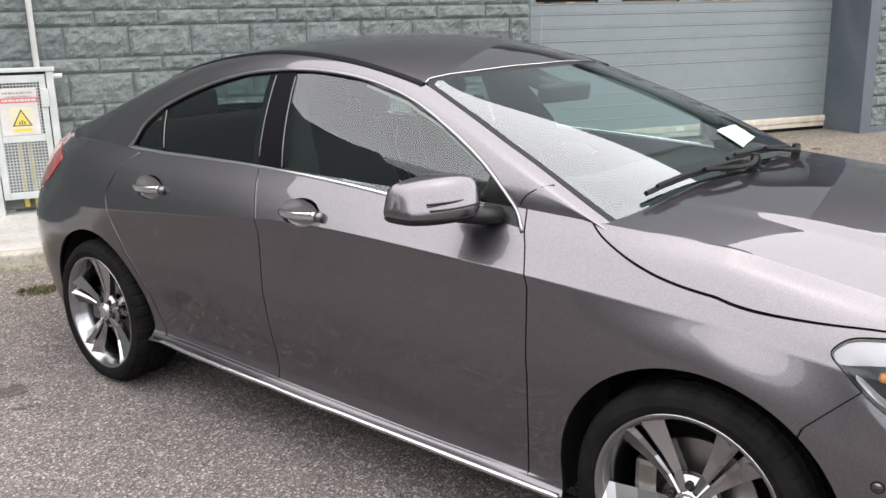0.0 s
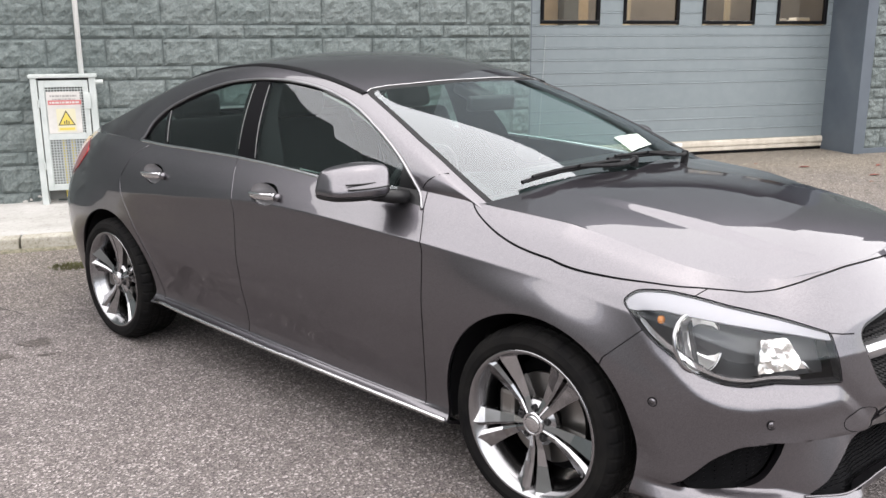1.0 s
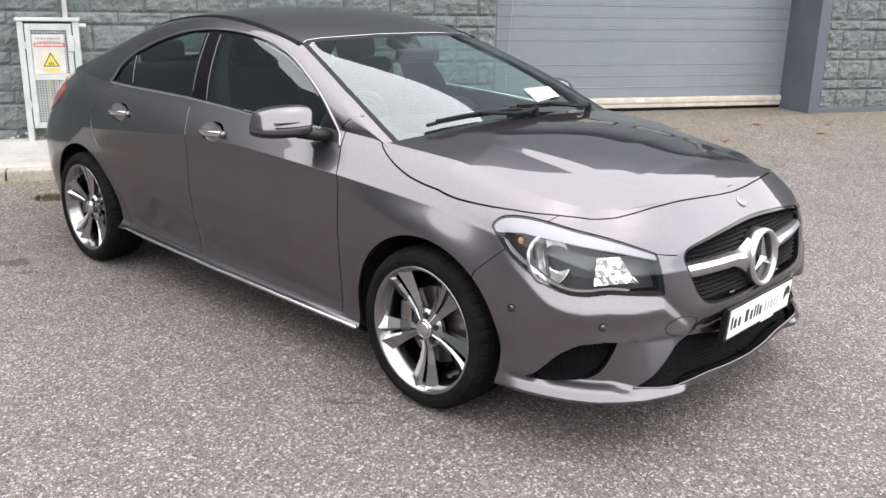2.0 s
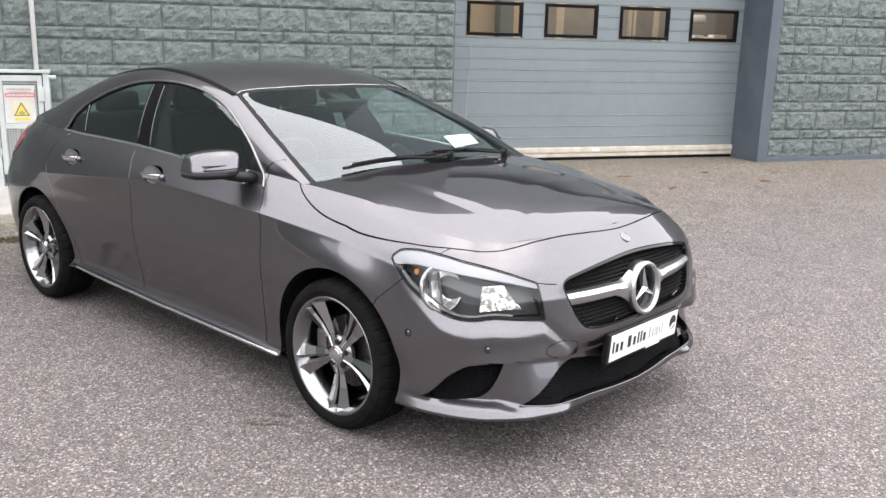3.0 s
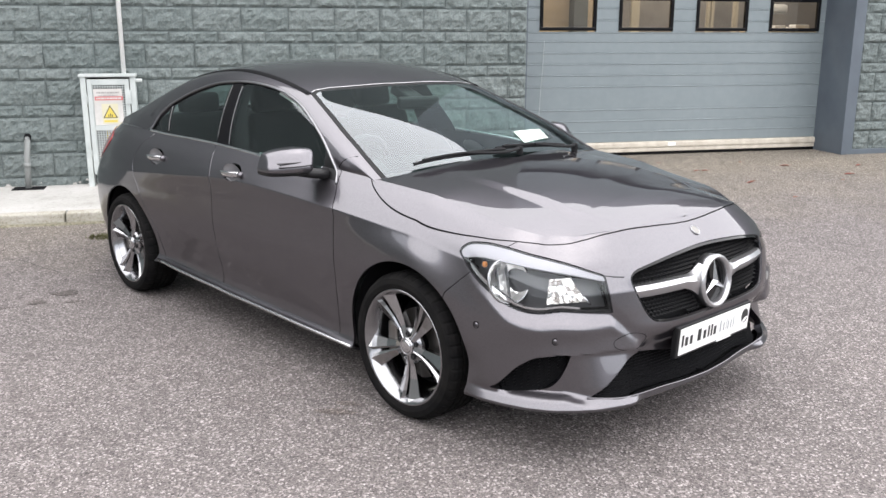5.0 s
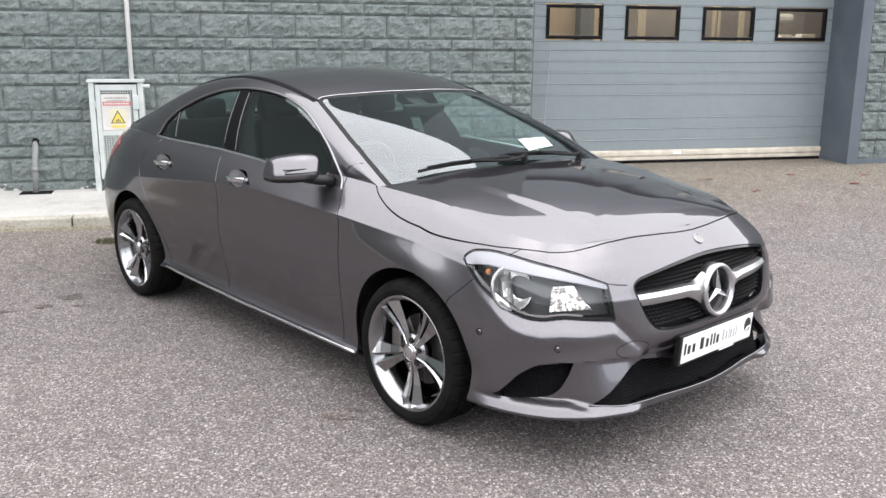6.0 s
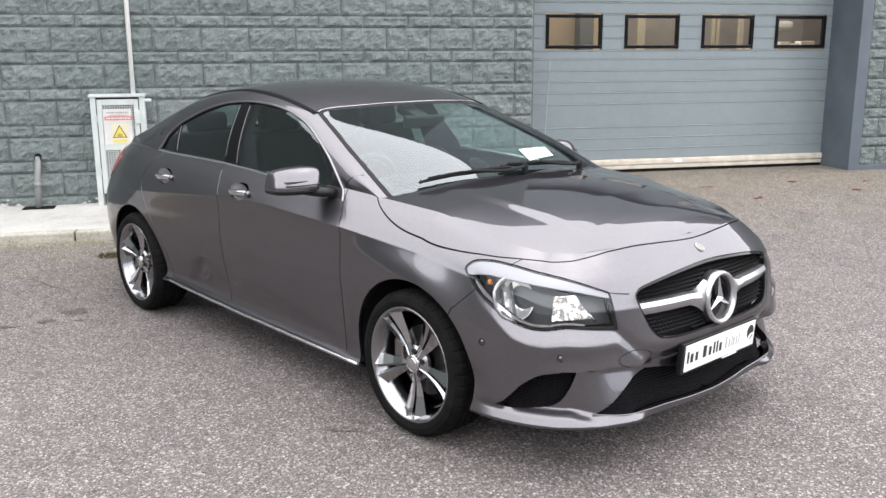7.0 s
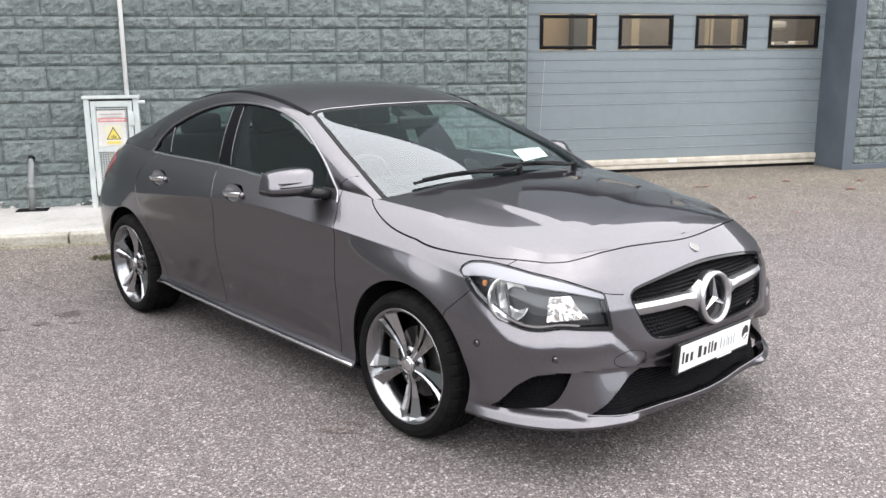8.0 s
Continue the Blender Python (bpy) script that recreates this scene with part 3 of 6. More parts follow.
SKIRT = skirt_grid()
TOP = SKIRT[:, -1, :]
skirt = (SKIRT.reshape(-1, 3), grid_faces(*SKIRT.shape[:2]))

# seams on the flank (x, z)
S_FRONT = [(-0.50, 0.1), (-0.50, 0.28), (-0.487, 0.55), (-0.49, 0.80), (-0.525, 0.90), (-0.54, 0.93), (-0.60, 1.1)]
S_MID = [(-1.58, 0.1), (-1.58, 0.45), (-1.585, 0.80), (-1.61, 0.88), (-1.66, 0.97), (-1.70, 1.02), (-1.72, 1.1)]
S_BACK = [(-2.20, 0.1), (-2.27, 0.30), (-2.33, 0.457), (-2.446, 0.63), (-2.53, 0.74), (-2.555, 0.83), (-2.50, 0.93), (-2.40, 1.005), (-2.38, 1.1)]
S_BUMPER = [(0.10, 0.2), (0.235, 0.61), (0.36, 0.728), (0.6, 0.95)]


def arch(cx, r=0.358, grow=0.0):
    return lambda v: np.hypot((v[:, 0] - cx + (0.020 if cx == 0 else 0.0075)) * 0.968, v[:, 2] - HUB_Z[cx] - 0.008) - r - grow


GAP = 0.0022


def sill_line(v):
    return v[:, 2] - np.interp(v[:, 0], [-2.3, -1.4, -0.4], [0.275, 0.253, 0.246])


# headlamp, in the slanted view x - b against z
LAMP_OUT = [(-0.567, 0.772), (-0.53, 0.800), (-0.44, 0.813), (-0.33, 0.808), (-0.19, 0.788), (0.03, 0.754), (0.184, 0.722), (0.208, 0.66), (0.230, 0.590),
            (0.06, 0.594), (-0.046, 0.597), (-0.15, 0.586), (-0.24, 0.588), (-0.32, 0.605), (-0.394, 0.637), (-0.485, 0.688), (-0.54, 0.738)]


def slant(v):
    return np.stack([v[:, 0] - v[:, 1], v[:, 2]], 1)


lamp_poly = cornered(LAMP_OUT, (6, 8))
GRILLE = loop([(-0.01, 0.771), (0.15, 0.767), (0.30, 0.755), (0.41, 0.738), (0.452, 0.726), (0.472, 0.707), (0.474, 0.684), (0.455, 0.63), (0.425, 0.568), (0.395, 0.538), (0.35, 0.526), (0.2, 0.517), (-0.01, 0.514), (-0.2, 0.517), (-0.2, 0.767)], 120)
INTAKE = cornered([(0.856, 0.279), (0.841, 0.334), (0.822, 0.391), (0.792, 0.430), (0.74, 0.434), (0.676, 0.432), (0.694, 0.370), (0.720, 0.312), (0.742, 0.292), (0.782, 0.281), (0.825, 0.274)], (0, 5))
CENTRE = cornered([(-0.01, 0.372), (0.22, 0.378), (0.34, 0.402), (0.420, 0.415), (0.521, 0.343), (0.630, 0.266), (0.575, 0.262), (0.43, 0.247), (0.25, 0.238), (-0.01, 0.234), (-0.2, 0.234), (-0.2, 0.372)], (3, 5))
BONNET_LINE = [(-0.39, 0.745), (-0.34, 0.777), (-0.27, 0.802), (-0.17, 0.820), (0.01, 0.825), (0.168, 0.812), (0.303, 0.79), (0.42, 0.752), (0.52, 0.68), (0.583, 0.60), (0.654, 0.50), (0.70, 0.339), (0.722, 0.15), (0.727, 0)]
BONNET_EDGE = [tuple(q) for q in spline(BONNET_LINE, 90)] + [(0.727, -0.3), (-0.8, -0.3), (-0.8, 0.745)]


def front_of(g, limit=0.25):
    return lambda v: np.where(v[:, 0] > limit, g(v), 1.0)


def on_bonnet(v):
    return np.where(v[:, 2] > 0.76, sdf(BONNET_EDGE, v[:, PLAN]), -1.0)


HANDLES = [(-1.385, 0.888), (-2.26, 0.882)]


def cup(v):
    """Away from the hollows behind the door handles."""
    return np.minimum.reduce([np.hypot((v[:, 0] - x) / 0.086, (v[:, 2] - z) / 0.044) - 1 for x, z in HANDLES])


SIDE_GLASS = [(-0.552, 0.937), (-0.615, 0.994), (-0.71, 1.07), (-0.935, 1.185), (-1.1, 1.248), (-1.3, 1.295), (-1.5, 1.316), (-1.69, 1.317), (-1.9, 1.298), (-2.1, 1.252), (-2.25, 1.202), (-2.349, 1.160), (-2.45, 1.085),
              (-2.49, 1.025), (-2.47, 1.012), (-2.29, 1.009), (-1.95, 1.009), (-1.70, 1.006), (-1.3, 0.992), (-0.95, 0.971), (-0.65, 0.949)]
glass_poly = np.array(SIDE_GLASS)


def off_glass(v):
    """Away from the side windows."""
    return np.where((v[:, 2] > 0.9) & (v[:, 1] > 0.5), -sdf(glass_poly, v[:, SIDE]), 1.0)


def build_skirt(side):
    def cutm(*gs):
        m = skirt
        for g in gs:
            m = clip(m, g)
        return mirror(m, side)
    sheet("front_door", cutm(cup, off_glass, behind(S_FRONT, GAP), ahead(S_MID, GAP), lambda v: sill_line(v)), PAINT, CAR)
    sheet("rear_door", cutm(cup, off_glass, behind(S_MID, GAP), ahead(S_BACK, GAP), lambda v: sill_line(v), arch(-WHEELBASE, grow=0.0)), PAINT, CAR)
    sheet("sill", cutm(lambda v: -sill_line(v), arch(0), arch(-WHEELBASE), lambda v: 0.0 - v[:, 0], lambda v: v[:, 0] + WHEELBASE), PAINT, CAR, "grey side sill")
    sheet("front_wing", cutm(off_glass, lambda v: -on_bonnet(v) - GAP, ahead(S_FRONT, GAP), behind(S_BUMPER, GAP), arch(0), lambda v: -sdf(lamp_poly, slant(v)) - 0.002, lambda v: np.where(v[:, 0] < 0, sill_line(v), 1)), PAINT, CAR)
    sheet("rear_wing", cutm(off_glass, behind(S_BACK, GAP), arch(-WHEELBASE), lambda v: v[:, 0] + 3.72 - 0.0, lambda v: np.where(v[:, 0] > -WHEELBASE, sill_line(v), 1)), PAINT, CAR)
    m = cutm(lambda v: -on_bonnet(v) - GAP, ahead(S_BUMPER, GAP), arch(0), lambda v: -sdf(lamp_poly, slant(v)) - 0.002, front_of(outside(GRILLE, FRONT)), front_of(outside(INTAKE, FRONT)), front_of(outside(CENTRE, FRONT)))
    return m


def joined(a, b):
    return np.concatenate([a[0], b[0]]), np.concatenate([a[1], b[1] + len(a[0])])


sheet("front_bumper", joined(build_skirt(-1), build_skirt(1)), PAINT, CAR, rim=0.03)


def inner(mesh, d=0.009):
    v, f = mesh
    n = normals_of(v, f)
    if np.sum(n * (v - np.array([-1.4, 0, 0.6]))) < 0:
        n = -n
    return v - n * d, f


liner = clip(clip(skirt, arch(0, 0.357)), arch(-WHEELBASE, 0.357))
for hole in (lambda v: np.where(v[:, 0] > 0.1, -sdf(lamp_poly, slant(v)) - 0.002, 1.0), front_of(outside(GRILLE, FRONT)), front_of(outside(INTAKE, FRONT)), front_of(outside(CENTRE, FRONT)), cup, off_glass):
    liner = clip(liner, hole)
for side in (-1, 1):
    sheet("inner_shell", inner(mirror(liner, side)), DARK, CAR, rim=0)

# bonnet: from the shoulder line in to the middle
COWL_X = -0.40
n_front = int(np.argmin(np.abs(TOP[:, 0] - COWL_X)))
edge = TOP[:n_front + 1]


def make_bonnet():
    """A fair surface through the shoulder line and the middle line, with the two raised ridges."""
    nq = 90
    s = np.linspace(0, 1, len(edge))
    cx = TOP[0, 0] + (-0.21 - TOP[0, 0]) * s ** 1.15
    cz = curve_at([-0.6, -0.25, 0.1, 0.4, 0.6, 0.72], [1.035, 1.012, 0.983, 0.942, 0.906, 0.868], cx)
    q = np.linspace(0, 1, nq)[None, :, None]
    pts = edge[:, None, :] * (1 - q) + np.stack([cx, 0 * cx, cz], 1)[:, None, :] * q
    pts[:, :, 2] = edge[:, 2:] + (1 - (1 - q[:, :, 0]) ** 2.0) * (cz - edge[:, 2])[:, None]
    x, b = pts[:, :, 0] - 0.2, pts[:, :, 1]
    terms = np.stack([x ** i * b ** (2 * j) for i in range(6) for j in range(3)], -1)
    weight = np.where(q[:, :, 0] < 0.02, 4.0, 1.0) * np.ones_like(x)
    c = np.linalg.lstsq((terms * weight[..., None]).reshape(-1, terms.shape[-1]), (pts[:, :, 2] * weight).ravel(), rcond=None)[0]
    fair = terms @ c
    miss = edge[:, 2] - fair[:, 0]
    for _ in range(40):
        miss[1:-1] = 0.5 * miss[1:-1] + 0.25 * (miss[:-2] + miss[2:])
    pts[:, :, 2] = fair + miss[:, None] * (1 - q[:, :, 0]) ** 3
    pts[:, 0, 2] = edge[:, 2]
    ridge = np.interp(x + 0.2, [-0.4, 0.2, 0.5, 0.71], [0.46, 0.435, 0.41, 0.345])
    tall = np.interp(x + 0.2, [-0.35, 0.0, 0.3, 0.52, 0.66], [0.0, 0.005, 0.0105, 0.007, 0.0])
    pts[:, :, 2] += tall * smooth(0.0, 0.16, q[:, :, 0]) * np.clip((ridge + 0.055 - b) / 0.055, 0, 1) ** 1.3
    return pts.reshape(-1, 3), grid_faces(len(edge), nq)


bonnet = make_bonnet()
flank = clip(skirt, lambda v: on_bonnet(v) - GAP)
bonnet = clip(joined(bonnet, flank), lambda v: on_bonnet(v) - GAP)
sheet("bonnet", joined(mirror(bonnet, -1), mirror(bonnet, 1)), PAINT, CAR, rim=0.012, sink=0.0)

# glasshouse: sections from the belt over the cant rail to the roof's middle
CENTRE_LINE = [(-0.10, 0.955), (-0.28, 1.02), (-0.6, 1.155), (-0.9, 1.272), (-1.17, 1.366), (-1.4, 1.415), (-1.65, 1.432), (-1.95, 1.422), (-2.25, 1.382), (-2.55, 1.315), (-2.9, 1.195), (-3.2, 1.07), (-3.4, 0.98)]
CANT_LINE = [(-0.10, 0.80, 0.86), (-0.34, 0.772, 0.965), (-0.6, 0.742, 1.085), (-0.9, 0.674, 1.208), (-1.17, 0.625, 1.30), (-1.45, 0.603, 1.357), (-1.7, 0.598, 1.378), (-2.0, 0.60, 1.362), (-2.3, 0.606, 1.31), (-2.6, 0.62, 1.22), (-2.9, 0.64, 1.115), (-3.2, 0.66, 1.015), (-3.4, 0.66, 0.95)]


def glasshouse_grid(nx=260):
    xs = np.linspace(-0.12, -3.38, nx)
    c = np.array(CENTRE_LINE)[::-1]
    k = np.array(CANT_LINE)[::-1]
    z0 = curve_at(c[:, 0], c[:, 1], xs)
    bk = curve_at(k[:, 0], k[:, 1], xs)
    zk = curve_at(k[:, 0], k[:, 2], xs)
    side_top = TOP[(TOP[:, 0] < 0.2) & (TOP[:, 0] > -3.5)]
    order = np.argsort(side_top[:, 0])
    bb = np.interp(xs, side_top[order, 0], side_top[order, 1]) - 0.004
    zb = np.interp(xs, side_top[order, 0], side_top[order, 2]) - 0.012
    rows = []
    for i in range(nx):
        low = np.array([bb[i], min(zb[i], zk[i] - 0.02)])
        top = np.array([bk[i], zk[i]])
        t = np.linspace(0, 1, 30)[:, None]
        line = low + (top - low) * t
        line[:, 0] += 0.022 * (4 * t * (1 - t))[:, 0] * min(1, max(0, (zk[i] - zb[i]) / 0.3))
        b = np.linspace(bk[i], 0, 40)[1:]
        roof = np.stack([b, zk[i] + (z0[i] - zk[i]) * (1 - (b / bk[i]) ** 2.3)], 1)
        sec = np.concatenate([line, roof])
        for _ in range(14):
            w = sec.copy()
            w[1:-1] = 0.5 * sec[1:-1] + 0.25 * (sec[:-2] + sec[2:])
            w[:14] = sec[:14]
            sec = w
        rows.append(np.column_stack([np.full(len(sec), xs[i]), sec]))
    return np.array(rows)


HOUSE = glasshouse_grid()
house = (HOUSE.reshape(-1, 3), grid_faces(*HOUSE.shape[:2]))
SCREEN = [(-1.035, -0.3), (-1.035, 0.0), (-1.043, 0.2), (-1.056, 0.33), (-1.085, 0.45), (-1.102, 0.53), (-1.085, 0.570), (-1.0, 0.592), (-0.7, 0.668), (-0.5, 0.705), (-0.36, 0.727), (-0.12, 0.76), (-0.12, 0.0), (-0.12, -0.3)]
BACKLIGHT = [(-2.47, -0.3), (-2.47, 0), (-2.48, 0.4), (-2.52, 0.50), (-2.7, 0.53), (-3.0, 0.56), (-3.1, 0.5), (-3.14, 0.3), (-3.15, 0), (-3.15, -0.3)]


def house_part(side, *gs):
    m = house
    for g in gs:
        m = clip(m, g)
    return mirror(m, side)


def both(*gs):
    return joined(house_part(-1, *gs), house_part(1, *gs))


def off_side(grow):
    return lambda v: np.where(v[:, 1] > 0.5, -sdf(glass_poly, v[:, SIDE]) - grow, 1.0)


def off_screen(grow):
    return lambda v: np.where(v[:, 0] > -1.6, -sdf(SCREEN, v[:, PLAN]) - grow, 1.0)


def off_back(grow):
    return lambda v: np.where(v[:, 0] < -2.2, -sdf(BACKLIGHT, v[:, PLAN]) - grow, 1.0)


sheet("roof", both(lambda v: v[:, 0] + 3.12, off_side(0.004), off_screen(0.004), off_back(0.004)), PAINT, CAR, "grey painted roof and pillars", rim=0.02)
SCREEN_FIT = house[0][(house[0][:, 0] > -1.10) & (house[0][:, 1] < 0.72) & (sdf(SCREEN, house[0][:, PLAN]) > -0.004)]


def screen_terms(v):
    x, b = v[:, 0] + 0.6, np.abs(v[:, 1])
    return np.stack([x ** i * b ** (2 * j) for i in range(5) for j in range(4)], -1)


SCREEN_POLY = np.linalg.lstsq(screen_terms(SCREEN_FIT), SCREEN_FIT[:, 2], rcond=None)[0]


def fair(mesh):
    """The windscreen as one even sweep, without the ripples between its sections."""
    v, f = mesh
    v = v.copy()
    v[:, 2] = screen_terms(v) @ SCREEN_POLY
    return v, f


sheet("windscreen", fair(both(inside(SCREEN, PLAN, -0.022))), SCREEN_GLASS, CAR, "raked windscreen", rim=0.0, sink=0.003)
sheet("screen_border", fair(both(inside(SCREEN, PLAN, -0.001), lambda v: 0.023 - sdf(SCREEN, v[:, PLAN]))), BORDER, CAR, "black windscreen border", rim=0.004, sink=0.003)
sheet("rear_window", both(lambda v: np.where(v[:, 0] < -2.2, sdf(BACKLIGHT, v[:, PLAN]), -1.0)), TINT, CAR, rim=0.0, sink=0.002)
PILLAR_F, PILLAR_R = [(-1.575, 0.98), (-1.625, 1.33)], [(-1.700, 0.98), (-1.722, 1.33)]
QUARTER_F, QUARTER_R = [(-2.275, 0.99), (-2.335, 1.19)], [(-2.302, 0.99), (-2.362, 1.19)]


def in_glass(v):
    return np.where(v[:, 1] > 0.5, sdf(glass_poly, v[:, SIDE]), -1)


def low_part(side, *gs):
    m = clip(skirt, lambda v: -off_glass(v))
    for g in gs:
        m = clip(m, g)
    return mirror(m, side)


for side in (-1, 1):
    sheet("front_side_window", joined(house_part(side, in_glass, ahead(PILLAR_F)), low_part(side, ahead(PILLAR_F))), SIDE_TINT, CAR, rim=0.0, sink=0.007)
    sheet("rear_side_window", house_part(side, in_glass, behind(PILLAR_R), ahead(QUARTER_F)), REAR_TINT, CAR, rim=0.0, sink=0.007)
    sheet("quarter_window", house_part(side, in_glass, behind(QUARTER_R)), REAR_TINT, CAR, rim=0.0, sink=0.007)
    sheet("door_pillar", house_part(side, in_glass, behind(PILLAR_F), ahead(PILLAR_R)), PILLAR_BLACK, CAR, "gloss black door pillar", rim=0.02, sink=0.003)
    sheet("quarter_bar", house_part(side, in_glass, behind(QUARTER_F), ahead(QUARTER_R)), GLOSS, CAR, rim=0.01, sink=0.004)
    sheet("mirror_triangle", joined(house_part(side, in_glass, ahead([(-0.70, 0.90), (-0.70, 1.1)])), low_part(side, ahead([(-0.70, 0.90), (-0.70, 1.1)]))), PLASTIC, CAR, rim=0.01, sink=0.003)

# boot lid
def make_boot():
    i0 = int(np.argmin(np.abs(TOP[:, 0] + 2.62) + (np.arange(len(TOP)) < 200) * 9))
    e = TOP[i0:]
    nq = 20
    s = np.linspace(0, 1, len(e))
    cx = np.interp(s, [0, 1], [-2.9, TOP[-1, 0]])
    cz = np.interp(cx, [-3.6, -3.3, -2.9], [1.04, 1.06, 1.10])
    pts = np.empty((len(e), nq, 3))
    for k, q in enumerate(np.linspace(0, 1, nq)):
        base = e * (1 - q) + np.stack([cx, 0 * cx, cz], 1) * q
        base[:, 2] = e[:, 2] + (cz - e[:, 2]) * (1 - (1 - q) ** 2)
        pts[:, k] = base
    return pts.reshape(-1, 3), grid_faces(len(e), nq)


boot = make_boot()
sheet("boot_lid", joined(mirror(boot, -1), mirror(boot, 1)), PAINT, CAR, rim=0)

# ---- wheels ----
def make_wheel(x, side, turn):
    """A wheel at an axle end; outward is side * y."""
    w = new("wheel")
    w.parent = CAR
    w["label"] = "five twin-spoke alloy wheel with a low black tyre"
    w.matrix_basis = pose(x - (0.026 if x == 0 else 0.004), side * TRACK, HUB_Z[x]) @ Matrix.Diagonal((1, side, 1, 1))
    tyre = [(0.232, -0.10), (0.242, -0.112), (0.266, -0.118), (0.290, -0.112), (0.304, -0.098), (0.3115, -0.082)]
    for g in (-0.055, -0.018, 0.018, 0.055):
        tyre += [(0.3135, g - 0.006), (0.306, g - 0.004), (0.306, g + 0.004), (0.3135, g + 0.006)]
    tyre += [(0.3115, 0.082), (0.304, 0.098), (0.290, 0.113), (0.270, 0.118), (0.254, 0.114), (0.246, 0.107), (0.238, 0.098)]
    tyre[-5:-4] = [(0.294, 0.1095), (0.2915, 0.1135), (0.286, 0.1145)]
    n = 240
    tread = lathe_bm(tyre, n)
    tread.verts.ensure_lookup_table()
    for ring, (r, a) in enumerate(tyre):
        if r > 0.297 and abs(a) > 0.058 or r > 0.311 and abs(a) < 0.05:
            for i in range(n):
                if (i + (2 if a > 0 else 0)) % 6 == 0:
                    v = tread.verts[ring * n + i]
                    v.co.x *= 0.988
                    v.co.z *= 0.988
    part("tyre", tread, RUBBER, w, smooth=False)
    rim = [(0.217, -0.10), (0.212, -0.06), (0.206, 0.0), (0.208, 0.03), (0.222, 0.075), (0.238, 0.094), (0.2480, 0.1045), (0.2485, 0.1105), (0.2430, 0.112), (0.237, 0.108), (0.230, 0.099), (0.221, 0.08)]
    part("rim", lathe_bm(rim, 96), ALLOY, w, smooth=True)
    part("brake_disc", lathe_bm([(0.06, 0.0), (0.15, 0.0), (0.15, 0.012), (0.06, 0.012)], 48), STEEL, w)
    part("wheel_well", lathe_bm([(0.0, -0.05), (0.19, -0.05), (0.19, -0.045), (0.0, -0.045)], 32), DARK, w)
    part("caliper", box_bm(-0.165, -0.10, -0.03, 0.05, -0.07, 0.07, 0.015), STEEL, w)
    for i in range(5):
        a = turn + 2 * math.pi * i / 5
        for sgn in (-1, 1):
            part("spoke", spoke_bm(a, sgn), ALLOY_FACE, w)
    hub = lathe_bm([(0.0, 0.086), (0.030, 0.086), (0.034, 0.083), (0.036, 0.075), (0.075, 0.066), (0.08, 0.05), (0.0, 0.05)], 40)
    part("hub", hub, ALLOY, w, smooth=True)
    part("hub_ring", lathe_bm([(0.029, 0.084), (0.034, 0.090), (0.038, 0.084)], 32), CHROME, w, smooth=True)
    part("hub_cap", lathe_bm([(0.0, 0.091), (0.024, 0.0905), (0.028, 0.088), (0.029, 0.08), (0.0, 0.08)], 32), SILVER, w, smooth=True)
    for i in range(5):
        a = turn + 2 * math.pi * (i + 0.5) / 5
        b = lathe_bm([(0.0, 0.060), (0.012, 0.060), (0.012, 0.072), (0.008, 0.074), (0.0, 0.070)], 8)
        b.transform(pose(0.052 * math.cos(a), 0.006, 0.052 * math.sin(a)))
        part("wheel_bolt", b, PLASTIC, w)
    return w


def spoke_bm(a, sgn):
    """One of a pair of spokes: from the hub out to the rim, splayed, with a sharp ridge."""
    bm = bmesh.new()
    rows = []
    for r, off, half, y, drop in ((0.034, 0.0098, 0.0082, 0.080, 0.035), (0.085, 0.0160, 0.0128, 0.072, 0.035), (0.14, 0.0245, 0.0195, 0.078, 0.035), (0.195, 0.0350, 0.0280, 0.092, 0.035), (0.220, 0.0405, 0.0325, 0.100, 0.033), (0.234, 0.0480, 0.0350, 0.106, 0.030)):
        row = []
        for u, dy in ((-1.0, -drop), (-1.0, -0.30 * half if sgn > 0 else -0.62 * half), (-0.58 * sgn, 0.0), (1.0, -0.30 * half if sgn < 0 else -0.62 * half), (1.0, -drop)):
            lat = sgn * off + u * half
            x, z = r * math.cos(a) - lat * math.sin(a), r * math.sin(a) + lat * math.cos(a)
            row.append(bm.verts.new((x, y + dy, z)))
        rows.append(row)
    for p, q in zip(rows, rows[1:]):
        for k in range(4):
            bm.faces.new((p[k], p[k + 1], q[k + 1], q[k]))
    bm.faces.new(rows[-1])
    return bm


for x, turn in ((0, math.radians(-88)), (-WHEELBASE, math.radians(90))):
    for side in (-1, 1):
        make_wheel(x, side, turn)

# ---- details of the car ----
SIDE_PTS = SKIRT[60:].reshape(-1, 3)
FRONT_PTS = SKIRT[:150].reshape(-1, 3)
HOUSE_PTS = HOUSE.reshape(-1, 3)


def lookup(cloud, axes, at):
    """The missing coordinate of a surface seen along an axis, from its nearest points."""
    miss = ({0, 1, 2} - set(axes)).pop()
    out = []
    for p in np.atleast_2d(at):
        d = np.sum((cloud[:, axes] - p) ** 2, 1)
        i = np.argpartition(d, 5)[:5]
        w = 1 / (d[i] + 1e-7)
        out.append(float(np.sum(w * cloud[i, miss]) / np.sum(w)))
    return np.array(out)


UPPER = HOUSE[:, :34].reshape(-1, 3)


def shell_b(xz):
    """Half breadth of the upper shell: the flank up to its top edge, the glasshouse above it."""
    top = np.interp(-xz[:, 0], -TOP[:, 0], TOP[:, 2])
    k = np.clip((xz[:, 1] - top + 0.045) / 0.075, 0, 1)
    return lookup(SIDE_PTS, SIDE, xz) * (1 - k) + lookup(UPPER, SIDE, xz) * k


